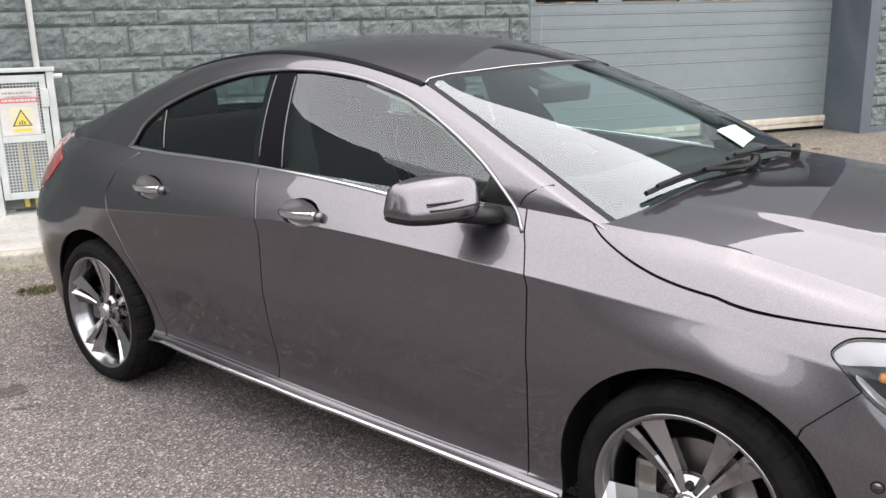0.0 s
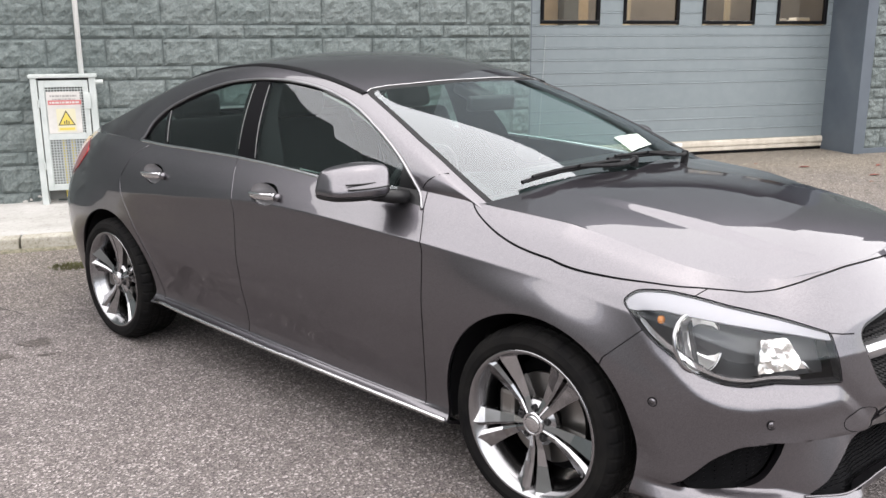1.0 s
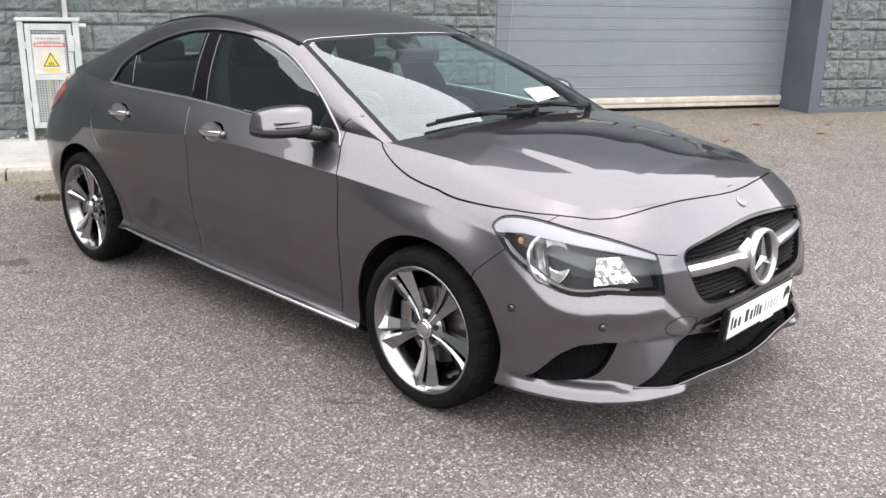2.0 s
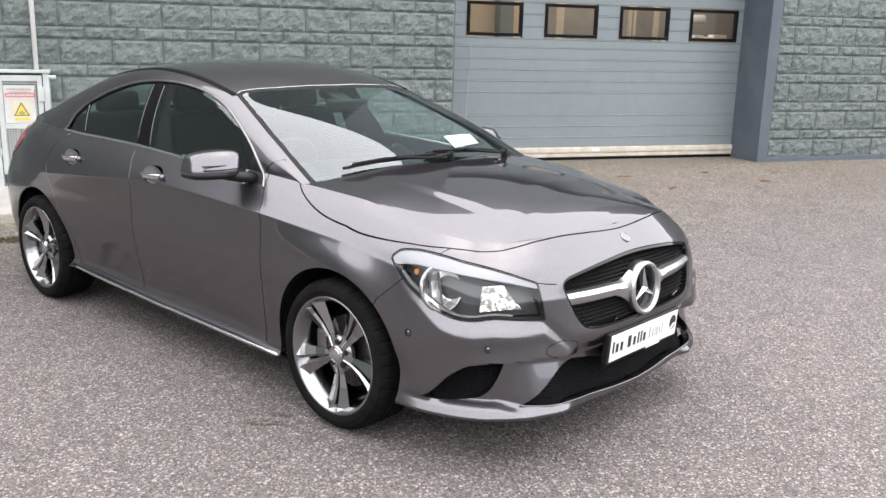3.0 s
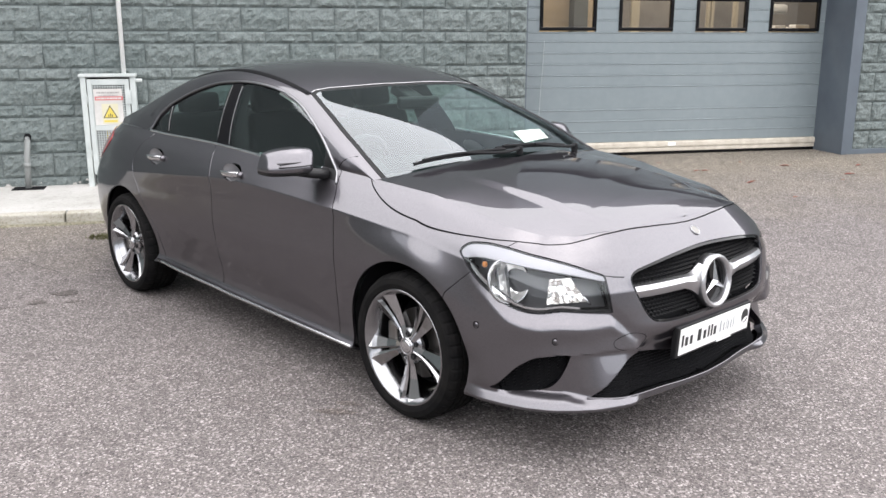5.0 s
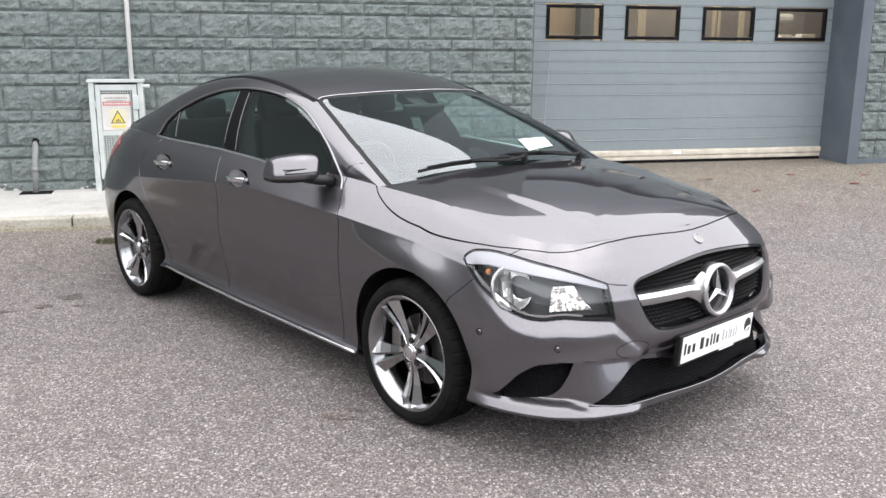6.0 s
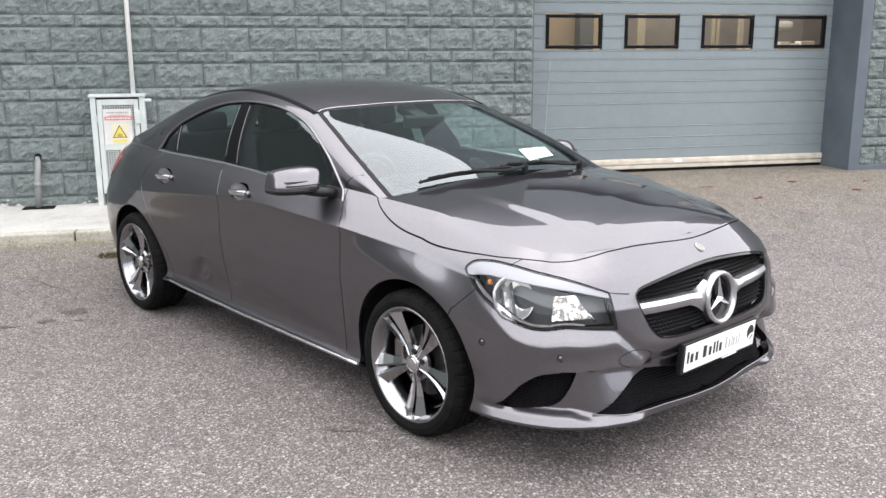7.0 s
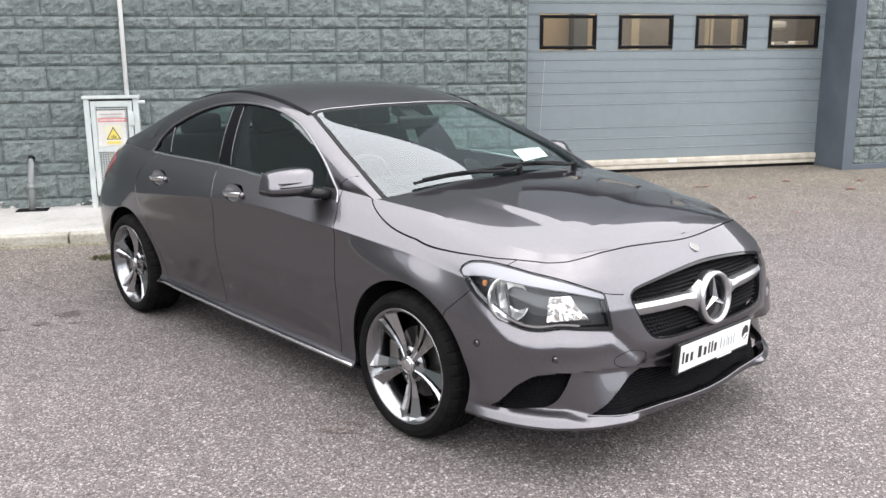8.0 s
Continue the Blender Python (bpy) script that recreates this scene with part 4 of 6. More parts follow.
def trim_path(xz, cloud, proud):
    b = shell_b(xz) if cloud is None else lookup(cloud, SIDE, xz)
    return np.column_stack([xz[:, 0], b + proud, xz[:, 1]])


SEAL_GREY = material("seal_grey", (0.16, 0.165, 0.165), 0.5)


def chrome_trim(side):
    arc = spline([(-0.545, 0.930)] + [(x - 0.003 * (x < -2), z + 0.007) for x, z in SIDE_GLASS[1:13]] + [(-2.485, 1.035), (-2.51, 1.012)], 90)
    p = trim_path(arc, None, 0.002)
    part("window_trim", tube_bm([(x, side * b, z) for x, b, z in p], 0.0066, 6), TRIM_SATIN, CAR, "chrome window surround", smooth=True)
    low = spline([(-2.515, 1.010), (-2.29, 1.004), (-1.95, 1.003), (-1.70, 1.000), (-1.3, 0.986), (-0.95, 0.965), (-0.76, 0.951)], 60)
    q = trim_path(low, None, 0.003)
    part("belt_trim", tube_bm([(x, side * b, z) for x, b, z in q], 0.0085, 6), CHROME, CAR, "chrome belt strip", smooth=True)


def roof_strip(side):
    """A flat black moulding in the roof's ditch, from the windscreen corner back."""
    xs = np.linspace(-1.085, -2.55, 60)
    bs = np.interp(xs, [-2.55, -2.2, -1.5, -1.085], [0.520, 0.555, 0.572, 0.583])
    verts = []
    for off, up in ((0.015, -0.004), (0.012, 0.0035), (0.0, 0.006), (-0.012, 0.0035), (-0.015, -0.004)):
        z = lookup(HOUSE_PTS, PLAN, np.column_stack([xs, bs + off]))
        verts.append(np.column_stack([xs, side * (bs + off), z + up]))
    v = np.array(verts)
    for _ in range(6):
        v[:, 1:-1, 2] = 0.5 * v[:, 1:-1, 2] + 0.25 * (v[:, :-2, 2] + v[:, 2:, 2])
    shape("roof_strip", v.reshape(-1, 3), grid_faces(5, 60), PILLAR_BLACK, CAR, "black roof moulding", smooth=True)


for side in (1,):
    b = np.linspace(-0.56, 0.56, 40)
    x = np.interp(np.abs(b), [0, 0.2, 0.33, 0.45, 0.53, 0.565], [-1.040, -1.048, -1.061, -1.090, -1.107, -1.092])
    z = lookup(HOUSE_PTS, PLAN, np.column_stack([x, np.abs(b)]))
    part("roof_edge", tube_bm([(u, v, h - 0.001) for u, v, h in zip(x, b, z)], 0.0020, 8), SILVER, CAR, "bright front edge of the roof", smooth=True)


def handle(side, x, z):
    b = lookup(SIDE_PTS, SIDE, [(x, z)])[0]
    bowl = lathe_bm([(1.0, 0.0), (0.93, -0.10), (0.75, -0.27), (0.45, -0.38), (0.0, -0.42)], 36)
    bowl.transform(pose(x, side * (b - 0.001), z) @ Matrix.Diagonal((0.088, side * 0.022, 0.046, 1)))
    part("handle_cup", bowl, CUP, CAR, "grey hollow behind the door handle", smooth=True)
    h = new("door_handle")
    h.parent = CAR
    h["label"] = "grey door handle with a chrome strip"
    n = 14
    path = [(x - 0.088 + 0.176 * i / n, side * (b + 0.006 + 0.020 * math.sin(math.pi * min(1, max(0, (i / n - 0.04) / 0.92))) ** 0.6), z - 0.004 - 0.003 * math.cos(i / n * 3)) for i in range(n + 1)]
    part("grip", tube_bm(path, 0.0145, 10, flat=0.62), SILVER, h, smooth=True)
    part("chrome_strip", tube_bm([(a, c + side * 0.008, d + 0.009) for a, c, d in path[1:-1]], 0.0065, 8), CHROME, h, smooth=True)
    part("grip_foot", tube_bm([path[-1], (path[-1][0] + 0.024, path[-1][1] + side * 0.002, path[-1][2])], 0.016, 10), PAINT, h, smooth=True)


def wing_mirror(side):
    m = new("wing_mirror")
    m.parent = CAR
    m["label"] = "silver-grey door mirror with a black lower shell"
    m.matrix_basis = Matrix.Diagonal((1, side, 1, 1))
    # sections across the car: breadth, middle x, middle z, half depth, half height
    st = np.array([(0.862, -0.715, 1.020, 0.050, 0.040), (0.870, -0.717, 1.021, 0.068, 0.052), (0.895, -0.725, 1.021, 0.080, 0.058), (0.935, -0.742, 1.020, 0.088, 0.060), (0.98, -0.768, 1.016, 0.086, 0.058),
                   (1.012, -0.793, 1.011, 0.076, 0.054), (1.030, -0.806, 1.008, 0.064, 0.048), (1.037, -0.810, 1.007, 0.050, 0.038), (1.0375, -0.810, 1.007, 0.001, 0.001)])
    n = 40
    ring = []
    for b, cx, cz, hx, hz in curve_at(np.linspace(0, 1, len(st)), st, np.linspace(0, 1, 26)):
        row = []
        for k in range(n):
            t = 2 * math.pi * k / n
            c, s = math.cos(t), math.sin(t)
            f = (abs(c) ** 4.5 + abs(s) ** 4.5) ** (-1 / 4.5)
            dz = hz * f * s
            row.append((cx + hx * f * c * (1.0 if c > 0 else 0.7) - 0.40 * max(dz + 0.02, 0) * (c > 0), b - 0.32 * max(dz + 0.02, 0), cz + dz))
        ring.append(row)
    v = np.array(ring)
    v = np.concatenate([v, v[:, :1]], 1)
    mesh = (v.reshape(-1, 3), grid_faces(v.shape[0], v.shape[1]))
    c = (-0.74, 0.96, 1.02)
    split = lambda p: p[:, 2] - 0.978 + 0.05 * (p[:, 1] - 0.95)
    sheet("mirror_cap", clip(mesh, split), PAINT, m, rim=0.01, centre=c)
    sheet("lower_shell", clip(mesh, lambda p: -split(p) - 0.002), PLASTIC, m, "black lower shell", rim=0.01, sink=-0.003, centre=c)
    part("mirror_glass", box_bm(-0.806, -0.797, 0.885, 0.985, 0.982, 1.058, 0.003), CHROME, m)
    part("indicator", tube_bm([(-0.659 - 3.6 * (b - 0.9) ** 2 - 0.1 * (b - 0.9), b, 1.022 - 0.05 * (b - 0.9)) for b in np.linspace(0.872, 1.012, 20)], 0.0030, 6), PLASTIC, m, "dark indicator strip", smooth=True)
    part("repeater", tube_bm([(-0.648 - 3.6 * (b - 0.9) ** 2 - 0.1 * (b - 0.9), b, 1.006 - 0.05 * (b - 0.9)) for b in np.linspace(0.872, 1.012, 20)], 0.0030, 6), PLASTIC, m, smooth=True)
    part("stalk", join_bm(tube_bm([(-0.63, 0.80, 0.962), (-0.66, 0.85, 0.965), (-0.70, 0.90, 0.974), (-0.71, 0.93, 0.985)], 0.024, 10, flat=1.3)), PLASTIC, m, smooth=True)


for side in (-1, 1):
    chrome_trim(side)
    roof_strip(side)
    for x, z in HANDLES:
        handle(side, x, z)
    wing_mirror(side)
    for name, line in (("pillar_edge", PILLAR_R), ("quarter_edge", QUARTER_F), ("pillar_edge", PILLAR_F)):
        (x0, z0), (x1, z1) = line
        pts = np.array([(x0 + (x1 - x0) * t, z0 + (z1 - z0) * t) for t in np.linspace(0, 1, 14)])
        pts = pts[sdf(glass_poly, pts) > 0.002]
        p = trim_path(pts, UPPER, -0.004)
        part(name, tube_bm([(x, side * b, z) for x, b, z in p], 0.0024, 6), SEAL_GREY, CAR, "pale glass edge", smooth=True)
    for line in (S_MID, S_BACK):
        l = spline([q for q in line if 0.28 < q[1] < 1.01] + ([(-2.41, 0.998)] if line is S_BACK else []), 50)
        l = l[(l[:, 1] > 0.26) & (l[:, 1] < 0.996)]
        l[:, 0] += 0.0026
        p = trim_path(l, SIDE_PTS, -0.0012)
        part("door_edge", tube_bm([(x, side * b, z) for x, b, z in p], 0.0022, 6), PAINT, CAR, smooth=True)
    path = []
    for x in np.linspace(-0.385, -2.31, 30):
        z = float(np.interp(x, [-2.3, -1.4, -0.4], [0.258, 0.232, 0.222]))
        path.append((x, side * (lookup(SIDE_PTS, SIDE, [(x, z + 0.003)])[0] + 0.001), z))
    part("sill_trim", tube_bm(path, 0.0095, 6), SILVER, CAR, "bright sill strip", smooth=True)


# headlamps
def headlamp(side):
    h = new("headlamp")
    h.parent = CAR
    h["label"] = "clear swept-back headlamp with a round reflector"
    base = clip(skirt, lambda v: np.where((v[:, 0] > 0.1) & (v[:, 2] > 0.5), sdf(lamp_poly, slant(v)), -1))
    sheet("lens", mirror(base, side), LENS, h, "clear lens", rim=0.0, sink=0.002)
    sheet("housing", inner(mirror(base, side), 0.085), LAMP_GREY, h, "dark grey lamp housing", rim=0.0)
    ringm = clip(base, lambda v: 0.0035 - sdf(lamp_poly, slant(v)))
    sheet("seal", mirror(ringm, side), PLASTIC, h, rim=0.03, sink=0.004)
    def lower_outer(v):
        h = v[:, 0] - v[:, 1]
        d = sdf(lamp_poly, slant(v))
        low = np.interp(h, [-0.53, -0.44, -0.3, -0.15, 0.03, 0.18], [0.740, 0.735, 0.70, 0.68, 0.66, 0.65]) - v[:, 2]
        return np.minimum(np.minimum(np.minimum(d - 0.010, 0.06 - h), 0.018 + 0.004 * (h < -0.3) - d), low)
    bezel = clip(base, lower_outer)
    sheet("bezel", inner(mirror(bezel, side), 0.012), SILVER, h, "bright bezel along the lamp's lower edge", rim=0.012)
    # bright upper blade
    blade = clip(base, lambda v: 0.019 + 0.010 * np.clip((-0.1 - (v[:, 0] - v[:, 1])) * 3, -1, 1) - np.abs(v[:, 2] - np.interp(v[:, 0] - v[:, 1], [-0.53, -0.44, -0.3, -0.15, 0.03, 0.18], [0.785, 0.796, 0.783, 0.764, 0.740, 0.714])))
    blade = clip(blade, lambda v: sdf(lamp_poly, slant(v)) - 0.004)
    sheet("light_blade", inner(mirror(blade, side), 0.006), BLADE, h, "frosted daylight blade", rim=0.01)
    def at(hh, z, depth):
        d = np.hypot(slant(base[0])[:, 0] - hh, base[0][:, 2] - z)
        p = base[0][np.argmin(d)]
        return Vector((p[0] - depth, side * (p[1] - depth * 0.5), p[2] - 0.01))
    c = at(-0.285, 0.690, 0.062)
    turn = look(c, c + Vector((1, side * 0.35, 0.34))) @ pose(0, 0, 0, 0, 180, 0)
    bowl = lathe_bm([(0.084, 0.020), (0.080, 0.023), (0.076, 0.014), (0.066, -0.004), (0.050, -0.020), (0.030, -0.030), (0.0, -0.034)], 14, "Z")
    bowl.transform(turn)
    r = part("reflector", bowl, BOWL, h, "chrome reflector bowl")
    rim_ring = lathe_bm([(0.080, 0.021), (0.082, 0.026), (0.087, 0.026), (0.089, 0.018)], 48, "Z")
    rim_ring.transform(turn)
    part("reflector_rim", rim_ring, ALLOY, r, smooth=True)
    for dx in (-0.030, 0.012):
        part("reflector_rib", box_bm(dx - 0.003, dx + 0.003, -0.062, 0.062, -0.024, -0.006, 0.002, turn), LAMP_GREY, r)
    c = at(-0.02, 0.672, 0.032)
    turn = look(c, c + Vector((1, side * 0.55, 0.14))) @ pose(0, 0, 0, 0, 180, 0)
    nu, nv = 9, 6
    verts = []
    for i in range(nu):
        for k in range(nv):
            u, v = i / (nu - 1), k / (nv - 1)
            left, right = -0.062 + 0.010 * v, 0.092 - 0.060 * v
            if side > 0:
                left, right = -right, -left
            edge_ = max(abs(2 * u - 1), abs(2 * v - 1))
            verts.append(turn @ Vector((left + (right - left) * u, -0.044 + 0.090 * v, 0.030 - 0.070 * (1 - edge_ ** 2) - 0.009 * (i % 2) - 0.006 * (k % 2))))
    shape("dipped_reflector", verts, grid_faces(nu, nv), REFLECTOR, h, "faceted chrome reflector")
    k = lathe_bm([(0.0, 0.012), (0.008, 0.010), (0.011, 0.0), (0.008, -0.010), (0.0, -0.012)], 12, "Z")
    k.transform(Matrix.Translation(at(-0.415, 0.742, 0.045)))
    part("indicator_bulb", k, AMBER, h, "amber indicator bulb", smooth=True)
    q = [at(0.09 + 0.05 * t, 0.655 - 0.03 * t, 0.03) for t in (0, 0.5, 1)]
    part("guide_rod", tube_bm(q, 0.004, 6), SILVER, h, smooth=True)


AMBER = material("amber_bulb", (0.55, 0.20, 0.04), 0.25)
LAMP_GREY = material("lamp_housing", (0.085, 0.086, 0.09), 0.35, 0.3)
BLADE = material("frosted_blade", (0.30, 0.295, 0.315), 0.45, 0.2, 0.0)
for side in (-1, 1):
    headlamp(side)


# grille: dark mesh, two silver wings and a round badge
def grille():
    g = new("grille")
    g.parent = CAR
    g["label"] = "black mesh radiator grille with a silver cross bar"
    base = clip(skirt, front_of(inside(GRILLE, FRONT, 0.004)))
    base = clip(base, lambda v: v[:, 0] - 0.3)
    sheet("grille_back", inner(joined(mirror(base, -1), mirror(base, 1)), 0.055), DARK, g, rim=0)
    rimm = clip(base, lambda v: 0.010 - sdf(GRILLE, v[:, FRONT]))
    rimm = clip(rimm, lambda v: sdf(GRILLE, v[:, FRONT]) + 0.004)
    sheet("grille_rim", joined(mirror(rimm, -1), mirror(rimm, 1)), GLOSS, g, rim=0.03, sink=0.006)
    cells = bmesh.new()
    for j in range(18):
        z = 0.528 + 0.0145 * j
        for i in range(-24, 25):
            b = 0.0195 * (i + 0.5 * (j % 2))
            if sdf(GRILLE, np.array([[abs(b), z]]))[0] < 0.012 or abs(z - 0.645) < 0.024 and abs(b) < 0.44 or math.hypot(b, z - 0.62) < 0.1:
                continue
            x = FX(abs(b), z) - 0.035
            q = Matrix.Translation((x, b, z))
            vs = [cells.verts.new(q @ Vector(p)) for p in ((0.016, 0, 0), (0, -0.0075, 0), (0, 0, 0.0062), (0, 0.0075, 0), (0, 0, -0.0062))]
            for a, c in ((1, 2), (2, 3), (3, 4), (4, 1)):
                cells.faces.new((vs[0], vs[a], vs[c]))
    part("mesh_inlay", cells, PLASTIC, g, "fine black mesh")["kind"] = "stuff"
    for side in (-1, 1):
        verts, faces = [], []
        ys = np.linspace(0.455, 0.075, 24)
        for b in ys:
            k = np.clip((0.19 - b) / 0.11, 0, 1)
            up = 0.025 + 0.052 * k * k
            dn = 0.025 + 0.036 * k * k
            x = FX(b, 0.645) - 0.012 + 0.02 * (0.455 - b) / 0.38
            zc = 0.647 - 0.022 * k
            for dx, dz in ((-0.03, up), (-0.002, up * 0.9), (0.008, up * 0.25), (0.003, -dn * 0.35), (-0.006, -dn), (-0.03, -dn)):
                verts.append((x + dx, side * b, zc + dz))
        for i in range(len(ys) - 1):
            for k in range(5):
                faces.append((6 * i + k, 6 * i + k + 1, 6 * i + k + 7, 6 * i + k + 6))
        faces.append(tuple(range(6)))
        w = shape("cross_bar", verts, faces, BRUSHED, g, "silver cross bar", smooth=True)
        w.data.set_sharp_from_angle(angle=radians(30))
    c = Vector((0.872, 0, 0.622))
    tilt = Matrix.Translation(c) @ pose(0, 0, 0, 0, -6, 0)
    ring = lathe_bm([(0.088, 0.004), (0.092, 0.010), (0.098, 0.0125), (0.104, 0.010), (0.108, 0.0), (0.108, -0.045), (0.086, -0.045), (0.086, 0.0), (0.088, 0.004)], 64, "X")
    ring.transform(tilt)
    badge = part("badge_ring", ring, BRUSHED, g, "round chrome badge", smooth=True)
    back = lathe_bm([(0.0, -0.018), (0.087, -0.018)], 48, "X")
    back.transform(tilt)
    part("badge_back", back, GLOSS, badge)
    star = bmesh.new()
    top = star.verts.new((0.012, 0, 0))
    low = star.verts.new((-0.012, 0, 0))
    rim_ = []
    for k in range(6):
        a = math.pi / 2 + k * math.pi / 3
        r = 0.092 if k % 2 == 0 else 0.0155
        rim_.append(star.verts.new((-0.004, r * math.cos(a), r * math.sin(a))))
    for k in range(6):
        star.faces.new((top, rim_[k], rim_[(k + 1) % 6]))
        star.faces.new((low, rim_[(k + 1) % 6], rim_[k]))
    star.transform(tilt)
    part("badge_spokes", star, CHROME, badge)


FX_CLOUD = FRONT_PTS[(FRONT_PTS[:, 0] > 0.35) & (FRONT_PTS[:, 2] > 0.2)]


def FX(b, z):
    d = (FX_CLOUD[:, 1] - b) ** 2 + (FX_CLOUD[:, 2] - z) ** 2
    i = np.argpartition(d, 4)[:4]
    w = 1 / (d[i] + 1e-7)
    return float(np.sum(w * FX_CLOUD[i, 0]) / np.sum(w))


BRUSHED = material("satin_silver", (0.50, 0.50, 0.515), 0.30, 0.95)
grille()


# lower intakes with mesh
def intake(name, poly, sides, label):
    k = new(name)
    k.parent = CAR
    k["label"] = label
    base = clip(skirt, front_of(inside(poly, FRONT, 0.004)))
    base = clip(base, lambda v: v[:, 0] - 0.3)
    m = mirror(base, sides[0]) if len(sides) == 1 else joined(mirror(base, -1), mirror(base, 1))
    sheet("intake_back", inner(m, 0.05), DARK, k, rim=0)
    bars = bmesh.new()
    lo, hi = np.min(poly, 0), np.max(poly, 0)
    for side in sides:
        for z in np.arange(lo[1], hi[1], 0.0125):
            row = []
            for i, b in enumerate(np.arange(max(lo[0], 0), hi[0], 0.011)):
                if sdf(poly, np.array([[b, z]]))[0] < 0.003:
                    continue
                x = FX(b, z) - 0.03
                y = side * b
                vs = [bars.verts.new((x + dx, y + dy * side, z + dz)) for dx, dy, dz in ((0.006, -0.0055, 0.002), (0.006, 0.0055, 0.002 + 0.002 * (-1) ** i), (0.0, 0.0055, -0.0025), (0.0, -0.0055, -0.0025))]
                bars.faces.new(vs)
    part("intake_mesh", bars, PLASTIC, k)["kind"] = "stuff"


intake("side_intake", INTAKE, (-1,), "dark mesh side air intake")
intake("side_intake", INTAKE, (1,), "dark mesh side air intake")
intake("lower_intake", CENTRE, (-1, 1), "wide dark mesh lower air intake")
lip_b = np.array([0, 0.15, 0.3, 0.42, 0.54, 0.64])
lip_x = np.array([FX(v, 0.245 + 0.02 * (v / 0.64) ** 2) for v in lip_b])
lip = [(float(curve_at(lip_b, lip_x, [abs(v)])[0]) + 0.003, v, 0.2365 + 0.028 * (abs(v) / 0.64) ** 2.2) for v in np.linspace(-0.64, 0.64, 60)]
part("lip_trim", tube_bm(lip, 0.0045, 6), PAINT, CAR, "bright lip below the lower intake", smooth=True)


# dark line laid on the bumper between the intakes as the ledge's shadow
for side in (-1, 1):
    part("ledge_shade", tube_bm([(FX(b, z) + 0.0005, side * b, z) for b, z in ((0.69, 0.436), (0.66, 0.4385), (0.63, 0.440), (0.60, 0.4405), (0.575, 0.440))], 0.0022, 5), DARK, CAR)

# parking sensors and tow-eye cover
for b, z in ((0.865, 0.513), (0.751, 0.492)):
    for side in (-1, 1):
        p = SKIRT.reshape(-1, 3)[np.argmin(np.sum((SKIRT.reshape(-1, 3)[:, 1:] - (b, z)) ** 2, 1) + (SKIRT.reshape(-1, 3)[:, 0] < 0.3))]
        c = Vector((p[0], side * p[1], p[2]))
        ang = math.degrees(math.atan2(side * (p[1] - 0.35), p[0] - 0.15)) if b < 0.8 else side * 80
        k = lathe_bm([(0.0, 0.0012), (0.0085, 0.0008), (0.0090, -0.001), (0.0105, -0.001), (0.0115, 0.0005), (0.012, -0.003)], 20, "X")
        k.transform(Matrix.Translation(c) @ pose(0, 0, 0, 0, 0, ang))
        sensor = part("parking_sensor", k, PAINT, CAR, smooth=True)
        ring = tube_bm([(0.0006, 0.0128 * math.cos(a), 0.0128 * math.sin(a)) for a in np.linspace(0, 2 * math.pi, 20, endpoint=False)], 0.0016, 5, closed=True)
        ring.transform(Matrix.Translation(c) @ pose(0, 0, 0, 0, 0, ang))
        part("sensor_gap", ring, DARK, sensor)
tow = [(FX(0.50 + 0.075 * math.cos(t), 0.475 + 0.030 * math.sin(t)) + 0.0005, -(0.50 + 0.075 * math.cos(t)), 0.475 + 0.030 * math.sin(t)) for t in np.linspace(0, 2 * math.pi, 30, endpoint=False)]
part("tow_cover_seam", tube_bm(tow, 0.0014, 4, closed=True), DARK, CAR)


# number plate: white sheet with dark and grey bars in place of its writing
def plate():
    p = new("number_plate")
    p.parent = CAR
    p["label"] = "white dealer plate with dark lettering bars in a black holder"
    x = 0.889
    m = Matrix.Translation((x, 0, 0.425)) @ pose(0, 0, 0, 0, 4, 0)
    part("plate_holder", box_bm(-0.03, -0.004, -0.272, 0.272, -0.066, 0.062, 0.006, m), PLASTIC, p)
    part("plate_sheet", box_bm(-0.004, 0.0, -0.258, 0.258, -0.054, 0.054, 0.0015, m), WHITE, p)
    def bar(y0, y1, z0, z1, mat):
        part("lettering", box_bm(0.0002, 0.0012, y0, y1, z0, z1, 0, m), mat, p)
    y = -0.246
    for w, tall, mat in ((0.020, 1.35, BLACK_INK), (0.030, 1, BLACK_INK), (0.028, 1, BLACK_INK), (-0.022, 0, None), (0.038, 1.35, BLACK_INK), (0.028, 1, BLACK_INK), (0.018, 1.35, BLACK_INK), (0.018, 1.35, BLACK_INK), (0.028, 1, BLACK_INK),
                         (-0.014, 0, None), (0.022, 1.35, GREY_INK), (0.018, 1, GREY_INK), (0.008, 1.35, GREY_INK), (0.018, 1, GREY_INK), (0.016, 1, GREY_INK), (0.012, 1.25, GREY_INK)):
        if w < 0:
            y -= w
            continue
        bar(y, y + w * (0.62 if mat is BLACK_INK else 0.42), -0.021, -0.021 + 0.036 * tall, mat)
        y += w + 0.004
    disc = lathe_bm([(0.0, 0.0015), (0.031, 0.0015), (0.031, 0.0)], 32, "X")
    disc.transform(m @ pose(0, 0.222, 0.008) @ Matrix.Diagonal((1, 0.8, 1, 1)))
    part("emblem_disc", disc, BLACK_INK, p)
    for k in range(2):
        part("emblem_stripe", tube_bm([m @ Vector((0.002, 0.205 + 0.012 * k + 0.02 * t, -0.018 + 0.03 * t - 0.012 * t * t)) for t in (0, 0.4, 0.8, 1.2)], 0.0025, 5), WHITE, p)
    part("small_print", box_bm(-0.003, 0.0, 0.02, 0.13, -0.0625, -0.0565, 0, m), WHITE, p)


